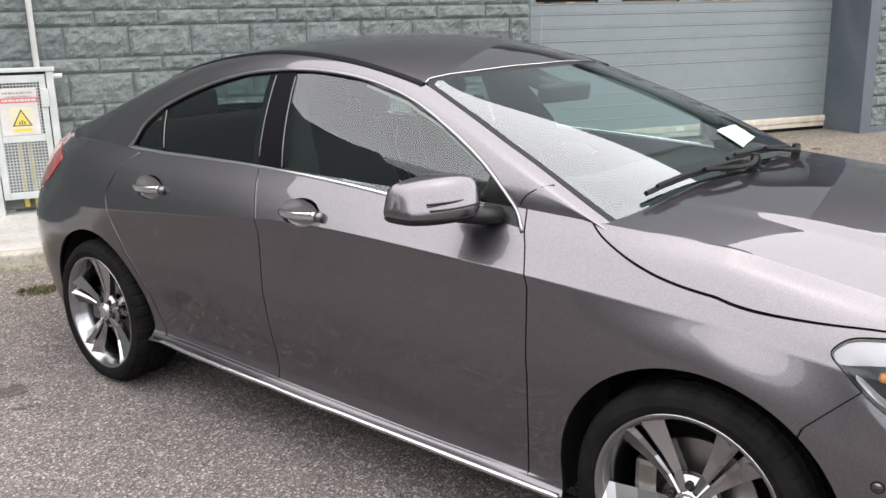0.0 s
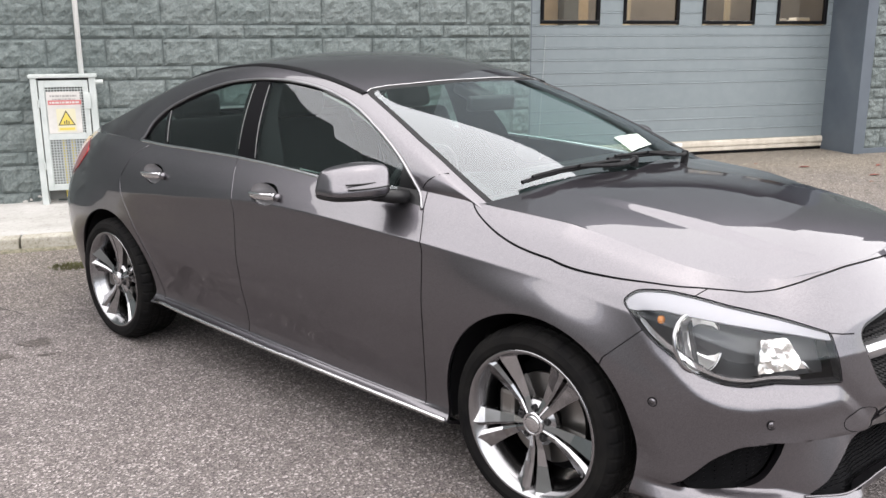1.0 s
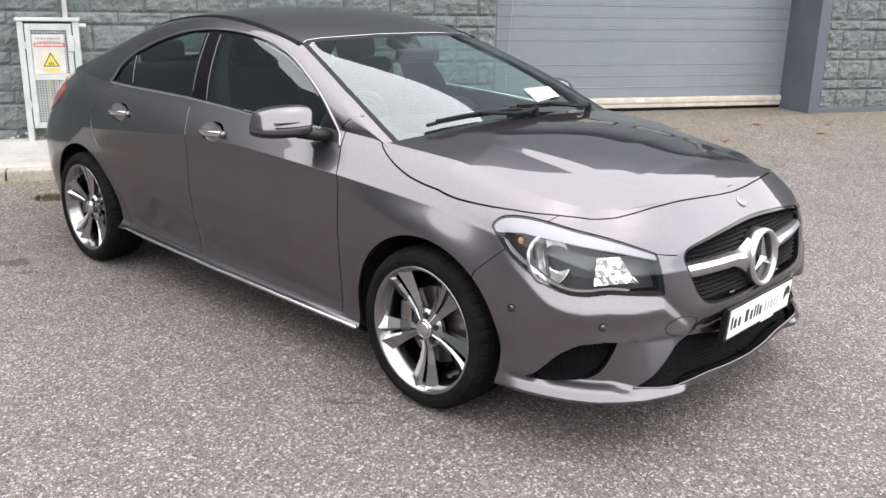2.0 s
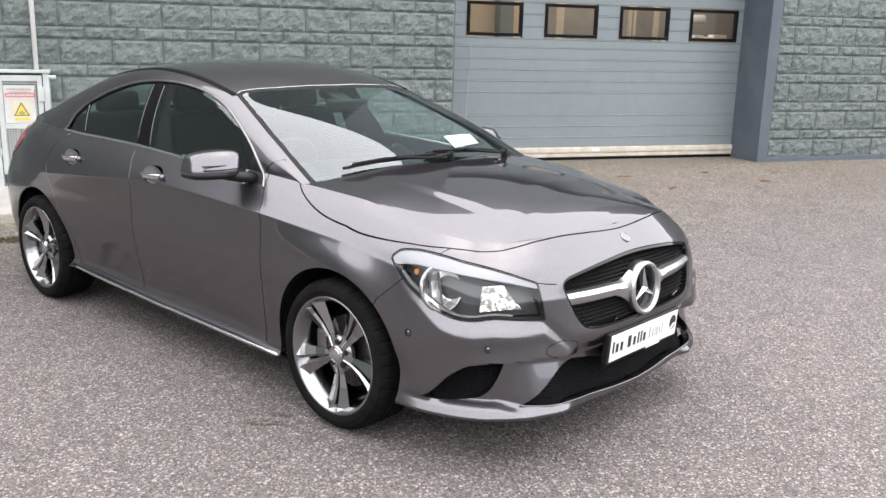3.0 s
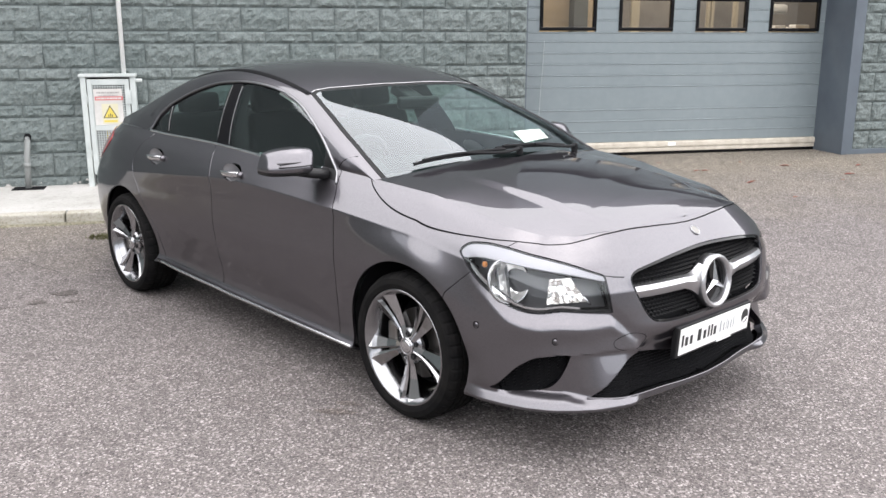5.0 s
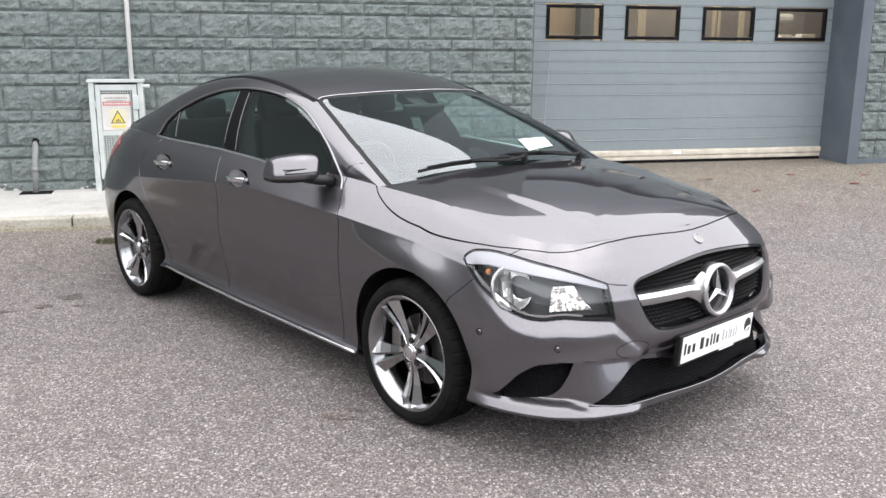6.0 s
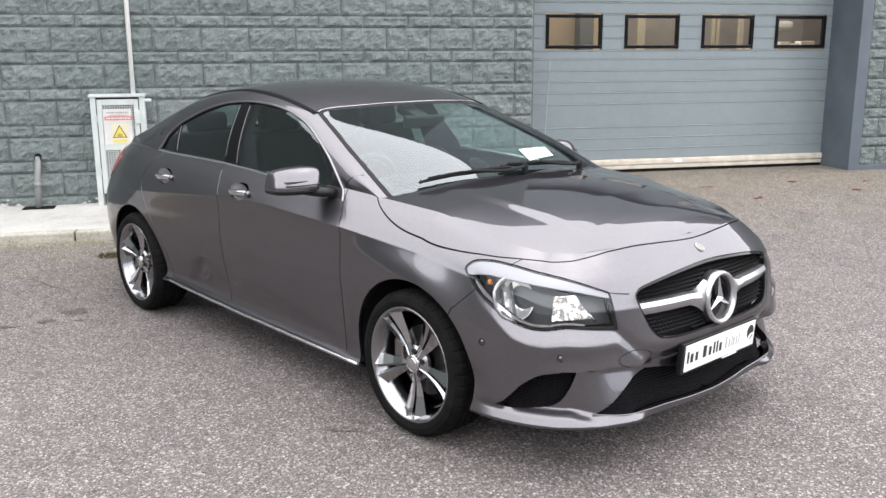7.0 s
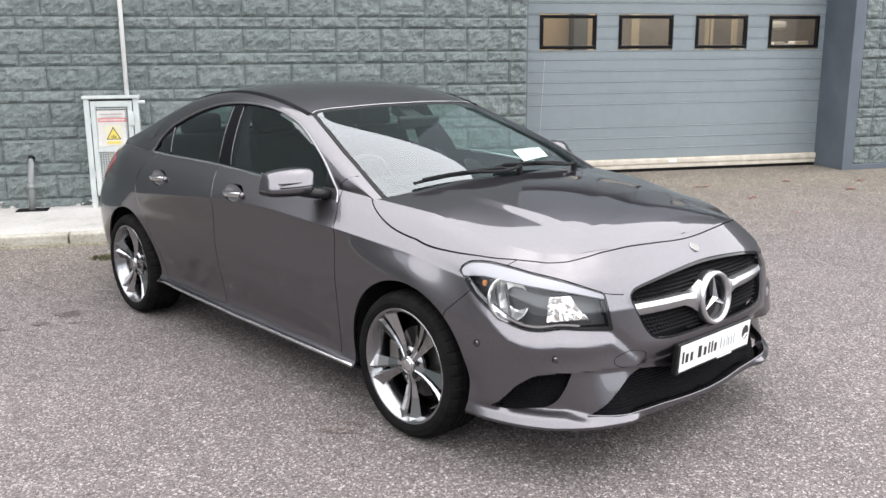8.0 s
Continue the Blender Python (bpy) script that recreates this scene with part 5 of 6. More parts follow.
seam = [(0.747, 0.570, 0.721), (0.768, 0.537, 0.7155), (0.787, 0.50, 0.712)]
for side in (-1, 1):
    part("nose_seam", tube_bm([(FX(b, z) + 0.0005, side * b, z) for _, b, z in seam], 0.0022, 5), DARK, CAR)
    p = [(-0.583, 0.768, 0.992), (-0.577, 0.762, 1.006), (-0.565, 0.756, 1.020), (-0.548, 0.750, 1.032), (-0.526, 0.744, 1.042), (-0.505, 0.738, 1.047)]
    q = lookup(UPPER, SIDE, np.array([(x, h) for x, b, h in p]))
    part("pillar_seam", tube_bm([(x, side * b, h) for (x, _, h), b in zip(p, q)], 0.0022, 5), DARK, CAR)

emblem = new("nose_emblem")
emblem.parent = CAR
emblem["label"] = "small flat round silver emblem on the nose"
tilt = Matrix.Translation((0.764, 0.0, 0.812)) @ pose(0, 0, 0, 0, 41.5, 0)
rim_bm = lathe_bm([(0.019, 0.0), (0.020, 0.003), (0.023, 0.003), (0.024, 0.0), (0.024, -0.006)], 32, "Z")
rim_bm.transform(tilt)
part("emblem_rim", rim_bm, ALLOY, emblem, smooth=True)
face_bm = lathe_bm([(0.0, 0.002), (0.020, 0.0015)], 32, "Z")
face_bm.transform(tilt)
part("emblem_face", face_bm, STEEL, emblem, smooth=True)


plate()


# tail lamps
def tail_lamp(side):
    z = lambda v: np.where(v[:, 0] < -2.95, 1.0, -1.0)
    poly = loop([(-3.06, 0.915), (-3.2, 0.955), (-3.4, 0.95), (-3.55, 0.93), (-3.62, 0.86), (-3.55, 0.78), (-3.36, 0.755), (-3.2, 0.80), (-3.10, 0.86)])
    base = clip(clip(skirt, z), inside(poly, SIDE))
    sheet("tail_lamp", mirror(base, side), RED, CAR, "red tail lamp", rim=0.01, sink=-0.004)


for side in (-1, 1):
    tail_lamp(side)


# cowl, wipers, sticker
def screen_point(x, b, up=0.0):
    z = lookup(HOUSE_PTS, PLAN, [(x, abs(b))])[0]
    return Vector((x + 0.37 * up, b, z + 0.92 * up))


WIPER_BLACK = material("wiper_black", (0.010, 0.010, 0.011), 0.6, spec=0.15)


def wiper(name, tip, pivot, bend):
    w = new(name)
    w.parent = CAR
    w["label"] = "black windscreen wiper arm and blade"
    tip, pivot = Vector((*tip, 0)), Vector((*pivot, 0))
    mid = tip.lerp(pivot, 0.5)
    blade = [screen_point(p.x, p.y, 0.018) for p in [tip.lerp(pivot, t) + Vector((0.0, 0, 0)) for t in np.linspace(0, 0.92, 14)]]
    part("blade", tube_bm(blade, 0.0075, 6), WIPER_BLACK, w)
    part("blade_back", tube_bm([p + Vector((0.006, 0, 0.010)) for p in blade[1:-1]], 0.006, 6), WIPER_BLACK, w)
    arm = [screen_point(*(pivot.lerp(tip, t) + Vector((0.05 * math.sin(math.pi * min(1, t * 1.7)) * bend, 0, 0)))[:2], 0.03 + 0.012 * math.sin(t * 5)) for t in np.linspace(0, 0.55, 10)]
    part("arm", tube_bm(arm, 0.008, 6), WIPER_BLACK, w)
    part("arm_cap", lathe_cap(arm[0], 0.016), WIPER_BLACK, w)


def lathe_cap(c, r):
    b = lathe_bm([(0.0, 0.012), (r * 0.8, 0.010), (r, 0.0), (r, -0.03)], 16, "Z")
    b.transform(Matrix.Translation(c))
    return b


wiper("wiper", (-0.325, -0.56), (-0.265, 0.06), 1.0)
wiper("wiper", (-0.305, -0.06), (-0.285, 0.50), 1.0)
cowl = []
for x0, drop in ((-0.36, -0.014), (-0.31, -0.012), (-0.24, -0.012), (-0.19, -0.03)):
    cowl.append([(x0 - 0.14 * (b / 0.7) ** 2 - (0.02 if abs(b) > 0.6 else 0), b, lookup(HOUSE_PTS, PLAN, [(max(min(x0 - 0.14 * (b / 0.7) ** 2, -0.125), -0.6), abs(b))])[0] + drop) for b in np.linspace(-0.64, 0.64, 40)])
cv = np.array(cowl)
shape("scuttle_panel", cv.reshape(-1, 3), grid_faces(4, 40), PILLAR_BLACK, CAR, "black scuttle panel below the windscreen", smooth=True)


def sticker():
    c = [(-0.462, 0.235), (-0.492, 0.47), (-0.402, 0.44), (-0.352, 0.20)]
    verts = []
    for i in range(7):
        for j in range(5):
            u, v = i / 6, j / 4
            x = (c[0][0] * (1 - u) + c[1][0] * u) * (1 - v) + (c[3][0] * (1 - u) + c[2][0] * u) * v
            b = (c[0][1] * (1 - u) + c[1][1] * u) * (1 - v) + (c[3][1] * (1 - u) + c[2][1] * u) * v
            verts.append(screen_point(x, b, 0.003))
    o = shape("screen_notice", verts, grid_faces(7, 5), NOTICE, CAR, "white paper notice behind the windscreen", smooth=True)


NOTICE = material("paper_notice", (0.72, 0.76, 0.72), 0.6)
base_from(NOTICE, ramp(NOTICE, noise_of(NOTICE, 30, 2), [(0.45, (0.36, 0.46, 0.39)), (0.6, (0.52, 0.55, 0.51))]))
sticker()


# cabin
def cabin():
    floor = box_bm(-3.0, -0.3, -0.72, 0.72, 0.22, 0.30)
    part("cabin_floor", floor, CABIN, CAR)
    part("bulkhead", box_bm(-0.42, -0.34, -0.70, 0.70, 0.25, 0.86), CABIN, CAR)
    part("parcel_shelf", box_bm(-3.25, -2.62, -0.62, 0.62, 0.88, 0.96, 0.02), CABIN, CAR)
    verts = []
    prof = [(-0.30, 0.905), (-0.45, 0.945), (-0.62, 0.962), (-0.78, 0.952), (-0.86, 0.92), (-0.88, 0.80), (-0.80, 0.62), (-0.60, 0.5)]
    ys = np.linspace(-0.70, 0.70, 30)
    for y in ys:
        hump = 0.028 * math.exp(-((y + 0.36) / 0.18) ** 2)
        for i, (x, z) in enumerate(prof):
            verts.append((x + 0.10 * (abs(y) / 0.7) ** 2 * (-1 if i < 3 else 0), y, z + (hump if 2 <= i <= 5 else 0)))
    shape("dashboard", verts, grid_faces(len(ys), len(prof)), DASH, CAR, "dark grey dashboard", smooth=True)
    wheel = new("steering_wheel")
    wheel.parent = CAR
    wheel["label"] = "black leather steering wheel"
    wheel.matrix_basis = Matrix.Translation((-1.00, -0.36, 0.90)) @ pose(0, 0, 0, 0, -66, 0)
    part("steering_rim", tube_bm([(0.185 * math.cos(t), 0.185 * math.sin(t), 0) for t in np.linspace(0, 2 * math.pi, 40, endpoint=False)], 0.016, 8, closed=True), PLASTIC, wheel, smooth=True)
    part("steering_boss", lathe_bm([(0.0, 0.03), (0.06, 0.02), (0.075, -0.01), (0.04, -0.1), (0.0, -0.1)], 20, "Z"), PLASTIC, wheel, smooth=True)
    for a in (0, 180, 270):
        part("steering_spoke", box_bm(0.05, 0.18, -0.018, 0.018, -0.008, 0.008, 0.004, pose(0, 0, 0, 0, 0, a + 90)), PLASTIC, wheel)
    for y in (-0.36, 0.36):
        seat(-1.42, y, "front_seat", "dark cloth front seat with a headrest")
    bench = new("rear_bench")
    bench.parent = CAR
    bench["label"] = "dark rear bench seat"
    part("bench_back", box_bm(-0.07, 0.07, -0.64, 0.64, -0.32, 0.30, 0.05, Matrix.Translation((-2.52, 0, 0.80)) @ pose(0, 0, 0, 0, -22, 0), 3), CABIN, bench, smooth=True)
    part("bench_base", box_bm(-2.5, -2.0, -0.64, 0.64, 0.38, 0.55, 0.05), CABIN, bench, smooth=True)
    for y in (-0.36, 0.36):
        part("rear_headrest", box_bm(-0.05, 0.05, -0.13, 0.13, -0.06, 0.07, 0.04, Matrix.Translation((-2.66, y, 1.14)), 3), CABIN, bench, smooth=True)
    m = new("rear_view_mirror")
    m.parent = CAR
    part("mirror_body", box_bm(-0.02, 0.02, -0.12, 0.12, -0.032, 0.032, 0.015, Matrix.Translation((-0.93, 0, 1.225)) @ pose(0, 0, 0, 0, 8, -12), 3), PLASTIC, m, smooth=True)
    part("sensor_pod", box_bm(-0.09, 0.08, -0.05, 0.05, -0.02, 0.03, 0.015, Matrix.Translation((-1.02, 0, 1.255)) @ pose(0, 0, 0, 0, 20, 0), 3), PLASTIC, m, smooth=True)
    post = clip(clip(house, lambda v: np.minimum(v[:, 0] + 1.30, -0.66 - v[:, 0])), off_screen(-0.012))
    post = clip(clip(post, lambda v: v[:, 1] - 0.5), off_side(-0.004))
    for side in (-1, 1):
        sheet("pillar_lining", inner(mirror(post, side), 0.024), HEADLINER, CAR, "pale grey pillar lining", rim=0)
    trim = clip(clip(house, ahead([(-1.76, 0.9), (-1.80, 1.33)])), behind([(-1.40, 0.95), (-1.44, 1.05), (-1.54, 1.20), (-1.58, 1.33)]))
    trim = clip(trim, lambda v: v[:, 1] - 0.585)
    for side in (-1, 1):
        sheet("pillar_trim", inner(mirror(trim, side), 0.035), CABIN, CAR, "dark door pillar trim", rim=0)
    lining = clip(house, lambda v: np.minimum(-1.24 - v[:, 0], v[:, 0] + 2.42))
    lining = clip(lining, lambda v: 0.56 - v[:, 1])
    sheet("headlining", inner(joined(mirror(lining, -1), mirror(lining, 1)), 0.03), HEADLINER, CAR, rim=0)


def seat(x, y, name, label):
    s = new(name)
    s.parent = CAR
    s["label"] = label
    part("seat_base", box_bm(-0.25, 0.27, -0.25, 0.25, -0.08, 0.08, 0.05, Matrix.Translation((x + 0.12, y, 0.50)) @ pose(0, 0, 0, 0, -6, 0), 3), CABIN, s, smooth=True)
    bm = box_bm(-0.06, 0.06, -0.245, 0.245, -0.33, 0.33, 0.05, None, 3)
    for v in bm.verts:
        if v.co.z > 0.1:
            v.co.y *= 1 - 0.9 * (v.co.z - 0.1)
    bm.transform(Matrix.Translation((x - 0.22, y, 0.83)) @ pose(0, 0, 0, 0, -20, 0))
    part("seat_back", bm, CABIN, s, smooth=True)
    part("headrest", box_bm(-0.05, 0.05, -0.125, 0.125, -0.085, 0.085, 0.045, Matrix.Translation((x - 0.375, y, 1.225)) @ pose(0, 0, 0, 0, -14, 0), 3), CABIN, s, smooth=True)
    for d in (-0.05, 0.05):
        part("headrest_post", tube_bm([(x - 0.33, y + d, 1.10), (x - 0.36, y + d, 1.18)], 0.007, 6), CHROME, s)


DASH = material("dash_skin", (0.011, 0.011, 0.012), 0.75, spec=0.3)
bump(DASH, noise_of(DASH, 160), 0.15, 0.002)
HEADLINER = material("headlining", (0.30, 0.30, 0.29), 0.9)
cabin()

# under-body and wheel-house liners
part("under_tray", box_bm(-3.4, 0.70, -0.62, 0.62, 0.19, 0.24, 0.02), DARK, CAR)
for x in (0, -WHEELBASE):
    for side in (-1, 1):
        k = lathe_bm([(0.0, 0.55), (0.378, 0.55), (0.378, 0.84)], 48)
        k.transform(pose(x - (0.02 if x == 0 else 0.0), 0, HUB_Z[x] + 0.008) @ Matrix.Diagonal((1, side, 1, 1)))
        bmesh.ops.delete(k, geom=[v for v in k.verts if v.co.z < 0.2], context="VERTS")
        part("wheel_house", k, DARK, CAR, smooth=True)

# ---- fittings of the yard ----
def cabinet():
    c = thing("gas_meter_cabinet", "white steel mesh cabinet with a warning sign against the wall", "cabinet", YARD)
    s0, s1, y0, y1, z0, z1 = -2.70, -2.215, 5.08, 5.205, 0.155, 1.19
    t = 0.05
    part("frame_side", box_bm(s0, s0 + t, y0, y1, z0, z1, 0.006), CABINET, c)
    part("frame_side", box_bm(s1 - t, s1, y0, y1, z0, z1, 0.006), CABINET, c)
    part("frame_top", box_bm(s0 - 0.012, s1 + 0.012, y0 - 0.012, y1, z1 - 0.01, z1 + 0.018, 0.006), CABINET, c)
    part("back_panel", box_bm(s0 + t, s1 - t, y1 - 0.012, y1 - 0.004, z0 + 0.03, z1 - 0.01), DARK_BOX, c)
    d = part("door", join_bm(box_bm(s0 + 0.058, s0 + 0.10, y0 - 0.004, y0 + 0.02, z0 + 0.12, z1 - 0.03, 0.004), box_bm(s1 - 0.10, s1 - 0.058, y0 - 0.004, y0 + 0.02, z0 + 0.12, z1 - 0.03, 0.004),
                             box_bm(s0 + 0.10, s1 - 0.10, y0 - 0.004, y0 + 0.02, z1 - 0.085, z1 - 0.03, 0.004), box_bm(s0 + 0.10, s1 - 0.10, y0 - 0.004, y0 + 0.02, 0.685, 0.735, 0.004),
                             box_bm(s0 + 0.10, s1 - 0.10, y0 - 0.004, y0 + 0.02, z0 + 0.12, z0 + 0.17, 0.004)), CABINET, c, "hinged mesh door")
    wires = bmesh.new()
    for s in np.arange(s0 + 0.10, s1 - 0.10, 0.022):
        q = box_bm(s, s + 0.007, y0 + 0.008, y0 + 0.013, z0 + 0.13, z1 - 0.05)
        me = bpy.data.meshes.new("tmp"); q.to_mesh(me); q.free(); wires.from_mesh(me); bpy.data.meshes.remove(me)
    for z in np.arange(z0 + 0.14, z1 - 0.05, 0.022):
        q = box_bm(s0 + 0.10, s1 - 0.10, y0 + 0.004, y0 + 0.008, z, z + 0.007)
        me = bpy.data.meshes.new("tmp"); q.to_mesh(me); q.free(); wires.from_mesh(me); bpy.data.meshes.remove(me)
    part("wire_mesh", wires, CABINET, d)
    for s in (s0 + 0.20, s0 + 0.27):
        part("meter_pipe", tube_bm([(s, y1 - 0.05, z0 + 0.05), (s, y1 - 0.05, 0.75)], 0.018, 10), YELLOW, c)
    part("meter_box", box_bm(s0 + 0.13, s0 + 0.36, y1 - 0.09, y1 - 0.02, 0.76, 1.0, 0.01), DARK_BOX, c)
    for z in (0.45, 0.95):
        part("hinge", tube_bm([(s0 + 0.05, y0 - 0.006, z), (s0 + 0.05, y0 - 0.006, z + 0.06)], 0.008, 8), CABINET, c)
    part("latch", box_bm(s1 - 0.098, s1 - 0.045, y0 - 0.018, y0 - 0.004, 0.93, 1.06, 0.005), CABINET, c)
    part("lug", tube_bm([(s1, y0 + 0.02, z1 - 0.045), (s1 + 0.06, y0 + 0.02, z1 - 0.045)], 0.018, 8), CABINET, c)
    g = part("warning_sign", box_bm(s0 + 0.108, s1 - 0.125, y0 - 0.002, y0 + 0.003, 0.738, 1.072, 0.001), SIGN_WHITE, c, "faded white warning sign with red and yellow marks")
    f = y0 - 0.0022
    for z, x0, x1, h, mat in ((1.030, 0.135, 0.335, 0.014, SIGN_GREY), (1.006, 0.150, 0.325, 0.010, SIGN_GREY), (0.977, 0.130, 0.355, 0.016, SIGN_WHITE)):
        if mat is SIGN_WHITE:
            part("red_band", box_bm(s0 + 0.118, s0 + 0.366, f - 0.0006, f, z - 0.010, z + h + 0.010), SIGN_RED, g)
        x = x0
        k = 0
        while x < x1:
            w = 0.012 + 0.008 * ((k * 7) % 3)
            part("lettering", box_bm(s0 + x, s0 + min(x + w, x1), f - 0.0012, f - 0.0005, z, z + h), mat, g)
            x += w + 0.005
            k += 1
    part("yellow_card", box_bm(s0 + 0.172, s0 + 0.316, f - 0.0006, f, 0.752, 0.935), CARD_YELLOW, g)
    for grow, dy, mat, name in ((1.0, 0.0010, SIGN_INK, "dark_triangle"), (0.80, 0.0016, YELLOW, "yellow_triangle")):
        bm = bmesh.new()
        bm.faces.new([bm.verts.new((s0 + 0.244 + dx * grow, f - dy, 0.838 + dz * grow)) for dx, dz in ((-0.066, -0.036), (0.066, -0.036), (0, 0.086))])
        part(name, bm, mat, g)
    for dx in (-0.016, 0.0, 0.016):
        part("dark_mark", box_bm(s0 + 0.240 + dx, s0 + 0.248 + dx, f - 0.0024, f - 0.0018, 0.814, 0.836 + 0.01 * (dx == 0)), SIGN_INK, g)
    part("yellow_band", box_bm(s0 + 0.186, s0 + 0.302, f - 0.0012, f - 0.0005, 0.764, 0.784), YELLOW, g)


SIGN_WHITE = material("sign_white", (0.55, 0.54, 0.52), 0.5)
base_from(SIGN_WHITE, ramp(SIGN_WHITE, noise_of(SIGN_WHITE, 6, 5), [(0.3, (0.46, 0.45, 0.43)), (0.7, (0.62, 0.60, 0.575))]))
CARD_YELLOW = material("sign_card", (0.56, 0.53, 0.38), 0.5)
SIGN_INK = material("sign_ink", (0.07, 0.065, 0.05), 0.5)
SIGN_GREY = material("sign_grey", (0.30, 0.29, 0.28), 0.5)
YELLOW = material("sign_yellow", (0.60, 0.48, 0.09), 0.5)
SIGN_RED = material("sign_red", (0.50, 0.14, 0.14), 0.5)
DARK_BOX = material("meter_grey", (0.17, 0.175, 0.17), 0.7)
cabinet()

cond = part("conduit", tube_bm([(-2.318, 5.175, 1.19), (-2.318, 5.175, 4.2)], 0.021, 10), WHITE, None, smooth=True)
cond.matrix_world = YARD
tagged(cond, "white plastic conduit running up the block wall", "pipe")

pipe = thing("stand_pipe", "grey capped plastic pipe standing in a rusty plate by the wall", "pipe", YARD)
part("pipe_body", tube_bm([(-3.235, 5.09, 0.14), (-3.225, 5.12, 0.45), (-3.215, 5.15, 0.60), (-3.215, 5.17, 0.625)], 0.027, 14), PIPE, pipe, smooth=True)
part("pipe_mouth", tube_bm([(-3.215, 5.165, 0.618), (-3.215, 5.2, 0.64)], 0.031, 12), DARK, pipe)
part("pipe_collar", tube_bm([(-3.229, 5.107, 0.36), (-3.228, 5.110, 0.40)], 0.031, 14), PIPE, pipe, smooth=True)
part("foot_plate", box_bm(-3.37, -3.09, 5.02, 5.18, 0.14, 0.168, 0.004), DARK, pipe)

# hanging cord and paper tape at the door
cord = part("door_cord", tube_bm([(2.055, 5.70, 1.50), (2.04, 5.695, 1.2), (2.02, 5.69, 0.9), (2.005, 5.69, 0.55), (2.0, 5.70, 0.36)], 0.0022, 5), CABINET, None)
cord.matrix_world = YARD
tagged(cord, "thin pale cord hanging in front of the garage door", "cord")
tape = part("paper_tape", box_bm(3.62, 3.72, 5.683, 5.687, 0.305, 0.345), WHITE, None)
tape.matrix_world = YARD
tagged(tape, "small white paper tag stuck on the door seal", "paper tag")

# room behind the door windows
room = thing("workshop_room", "grey-brown workshop interior behind the door windows", "room", YARD)
room["kind"] = "structure"
part("room_wall", box_bm(0.5, 8.6, 7.9, 8.0, 0, 3.9), ROOM, room)
part("room_side", box_bm(0.4, 0.5, 5.85, 8.0, 0, 3.9), ROOM, room)
part("room_side", box_bm(8.6, 8.7, 5.85, 8.0, 0, 3.9), ROOM, room)
part("room_ceiling", box_bm(0.4, 8.7, 5.85, 8.0, 3.9, 4.0), ROOM, room)
part("room_floor", box_bm(0.4, 8.7, 5.85, 8.0, 0.1, 0.2), CONCRETE, room)


def inside_thing(name, label, category, s_0, s_1, y_0, y_1, z_0, z_1, mat, bevel=0.01):
    o = part(name, box_bm(s_0, s_1, y_0, y_1, z_0, z_1, bevel), mat)
    o.matrix_world = YARD
    tagged(o, label, category)


inside_thing("tan_partition", "plain tan board partition inside the workshop", "partition", 1.7, 3.095, 7.6, 7.65, 0.2, 3.2, TAN)
inside_thing("dark_locker", "narrow dark grey locker standing inside the workshop", "locker", 3.10, 3.30, 7.45, 7.75, 0.2, 2.6, DARK_BOX)
inside_thing("tan_partition", "narrow tan board beside the dark locker", "partition", 3.305, 3.52, 7.62, 7.66, 0.2, 3.2, TAN)
for s_0, s_1 in ((3.99, 4.11), (5.12, 5.165), (5.185, 5.23), (5.525, 5.60)):
    inside_thing("pale_upright", "pale timber upright leaning inside the workshop", "board", s_0, s_1, 7.6, 7.65, 0.2, 3.0, PALE)
bench = thing("workbench", "wooden workbench behind the door windows", "workbench", YARD)
part("bench_top", box_bm(5.2, 6.6, 6.30, 6.9, 1.57, 1.62, 0.006), TAN, bench)
for s_0 in (5.25, 6.5):
    for y_0 in (6.34, 6.82):
        part("leg", box_bm(s_0, s_0 + 0.05, y_0, y_0 + 0.05, 0.2, 1.57), TAN, bench)
for s_0, w, h in ((5.42, 0.16, 0.07), (5.60, 0.10, 0.05), (5.72, 0.20, 0.08)):
    inside_thing("white_box", "small white box on the workbench", "box", s_0, s_0 + w, 6.45, 6.6, 1.62, 1.62 + h, WHITE, 0.015)
inside_thing("white_sack", "rounded white sack hanging inside the workshop", "sack", 6.10, 6.40, 7.62, 7.72, 1.86, 1.99, WHITE, 0.045)
# unseen fill light, added to brighten the room through the panes
fill = new("workshop_fill", bpy.data.lights.new("workshop_fill", "AREA"))
fill.data.energy, fill.data.shape, fill.data.size, fill.data.size_y = 46, "RECTANGLE", 4.0, 0.3
fill.data.color = (1.0, 0.90, 0.76)
fill.matrix_world = YARD @ look((4.3, 6.9, 3.85), (4.3, 6.9, 0))

plinth = part("plinth", box_bm(OPEN_R + 0.145, 9.0, WALL_Y - 0.018, WALL_Y + 0.02, 0.05, 0.262, 0.006), FRAME, wall_right, "smooth painted plinth at the wall foot")
plinth.matrix_parent_inverse = wall_right.matrix_world.inverted()
plinth.matrix_world = YARD

# grass tuft, leaves, damp patches
GRASS = material("grass", (0.10, 0.10, 0.04), 0.8)
LEAF = material("dry_leaf", (0.17, 0.065, 0.04), 0.8)
rng = random.Random(7)


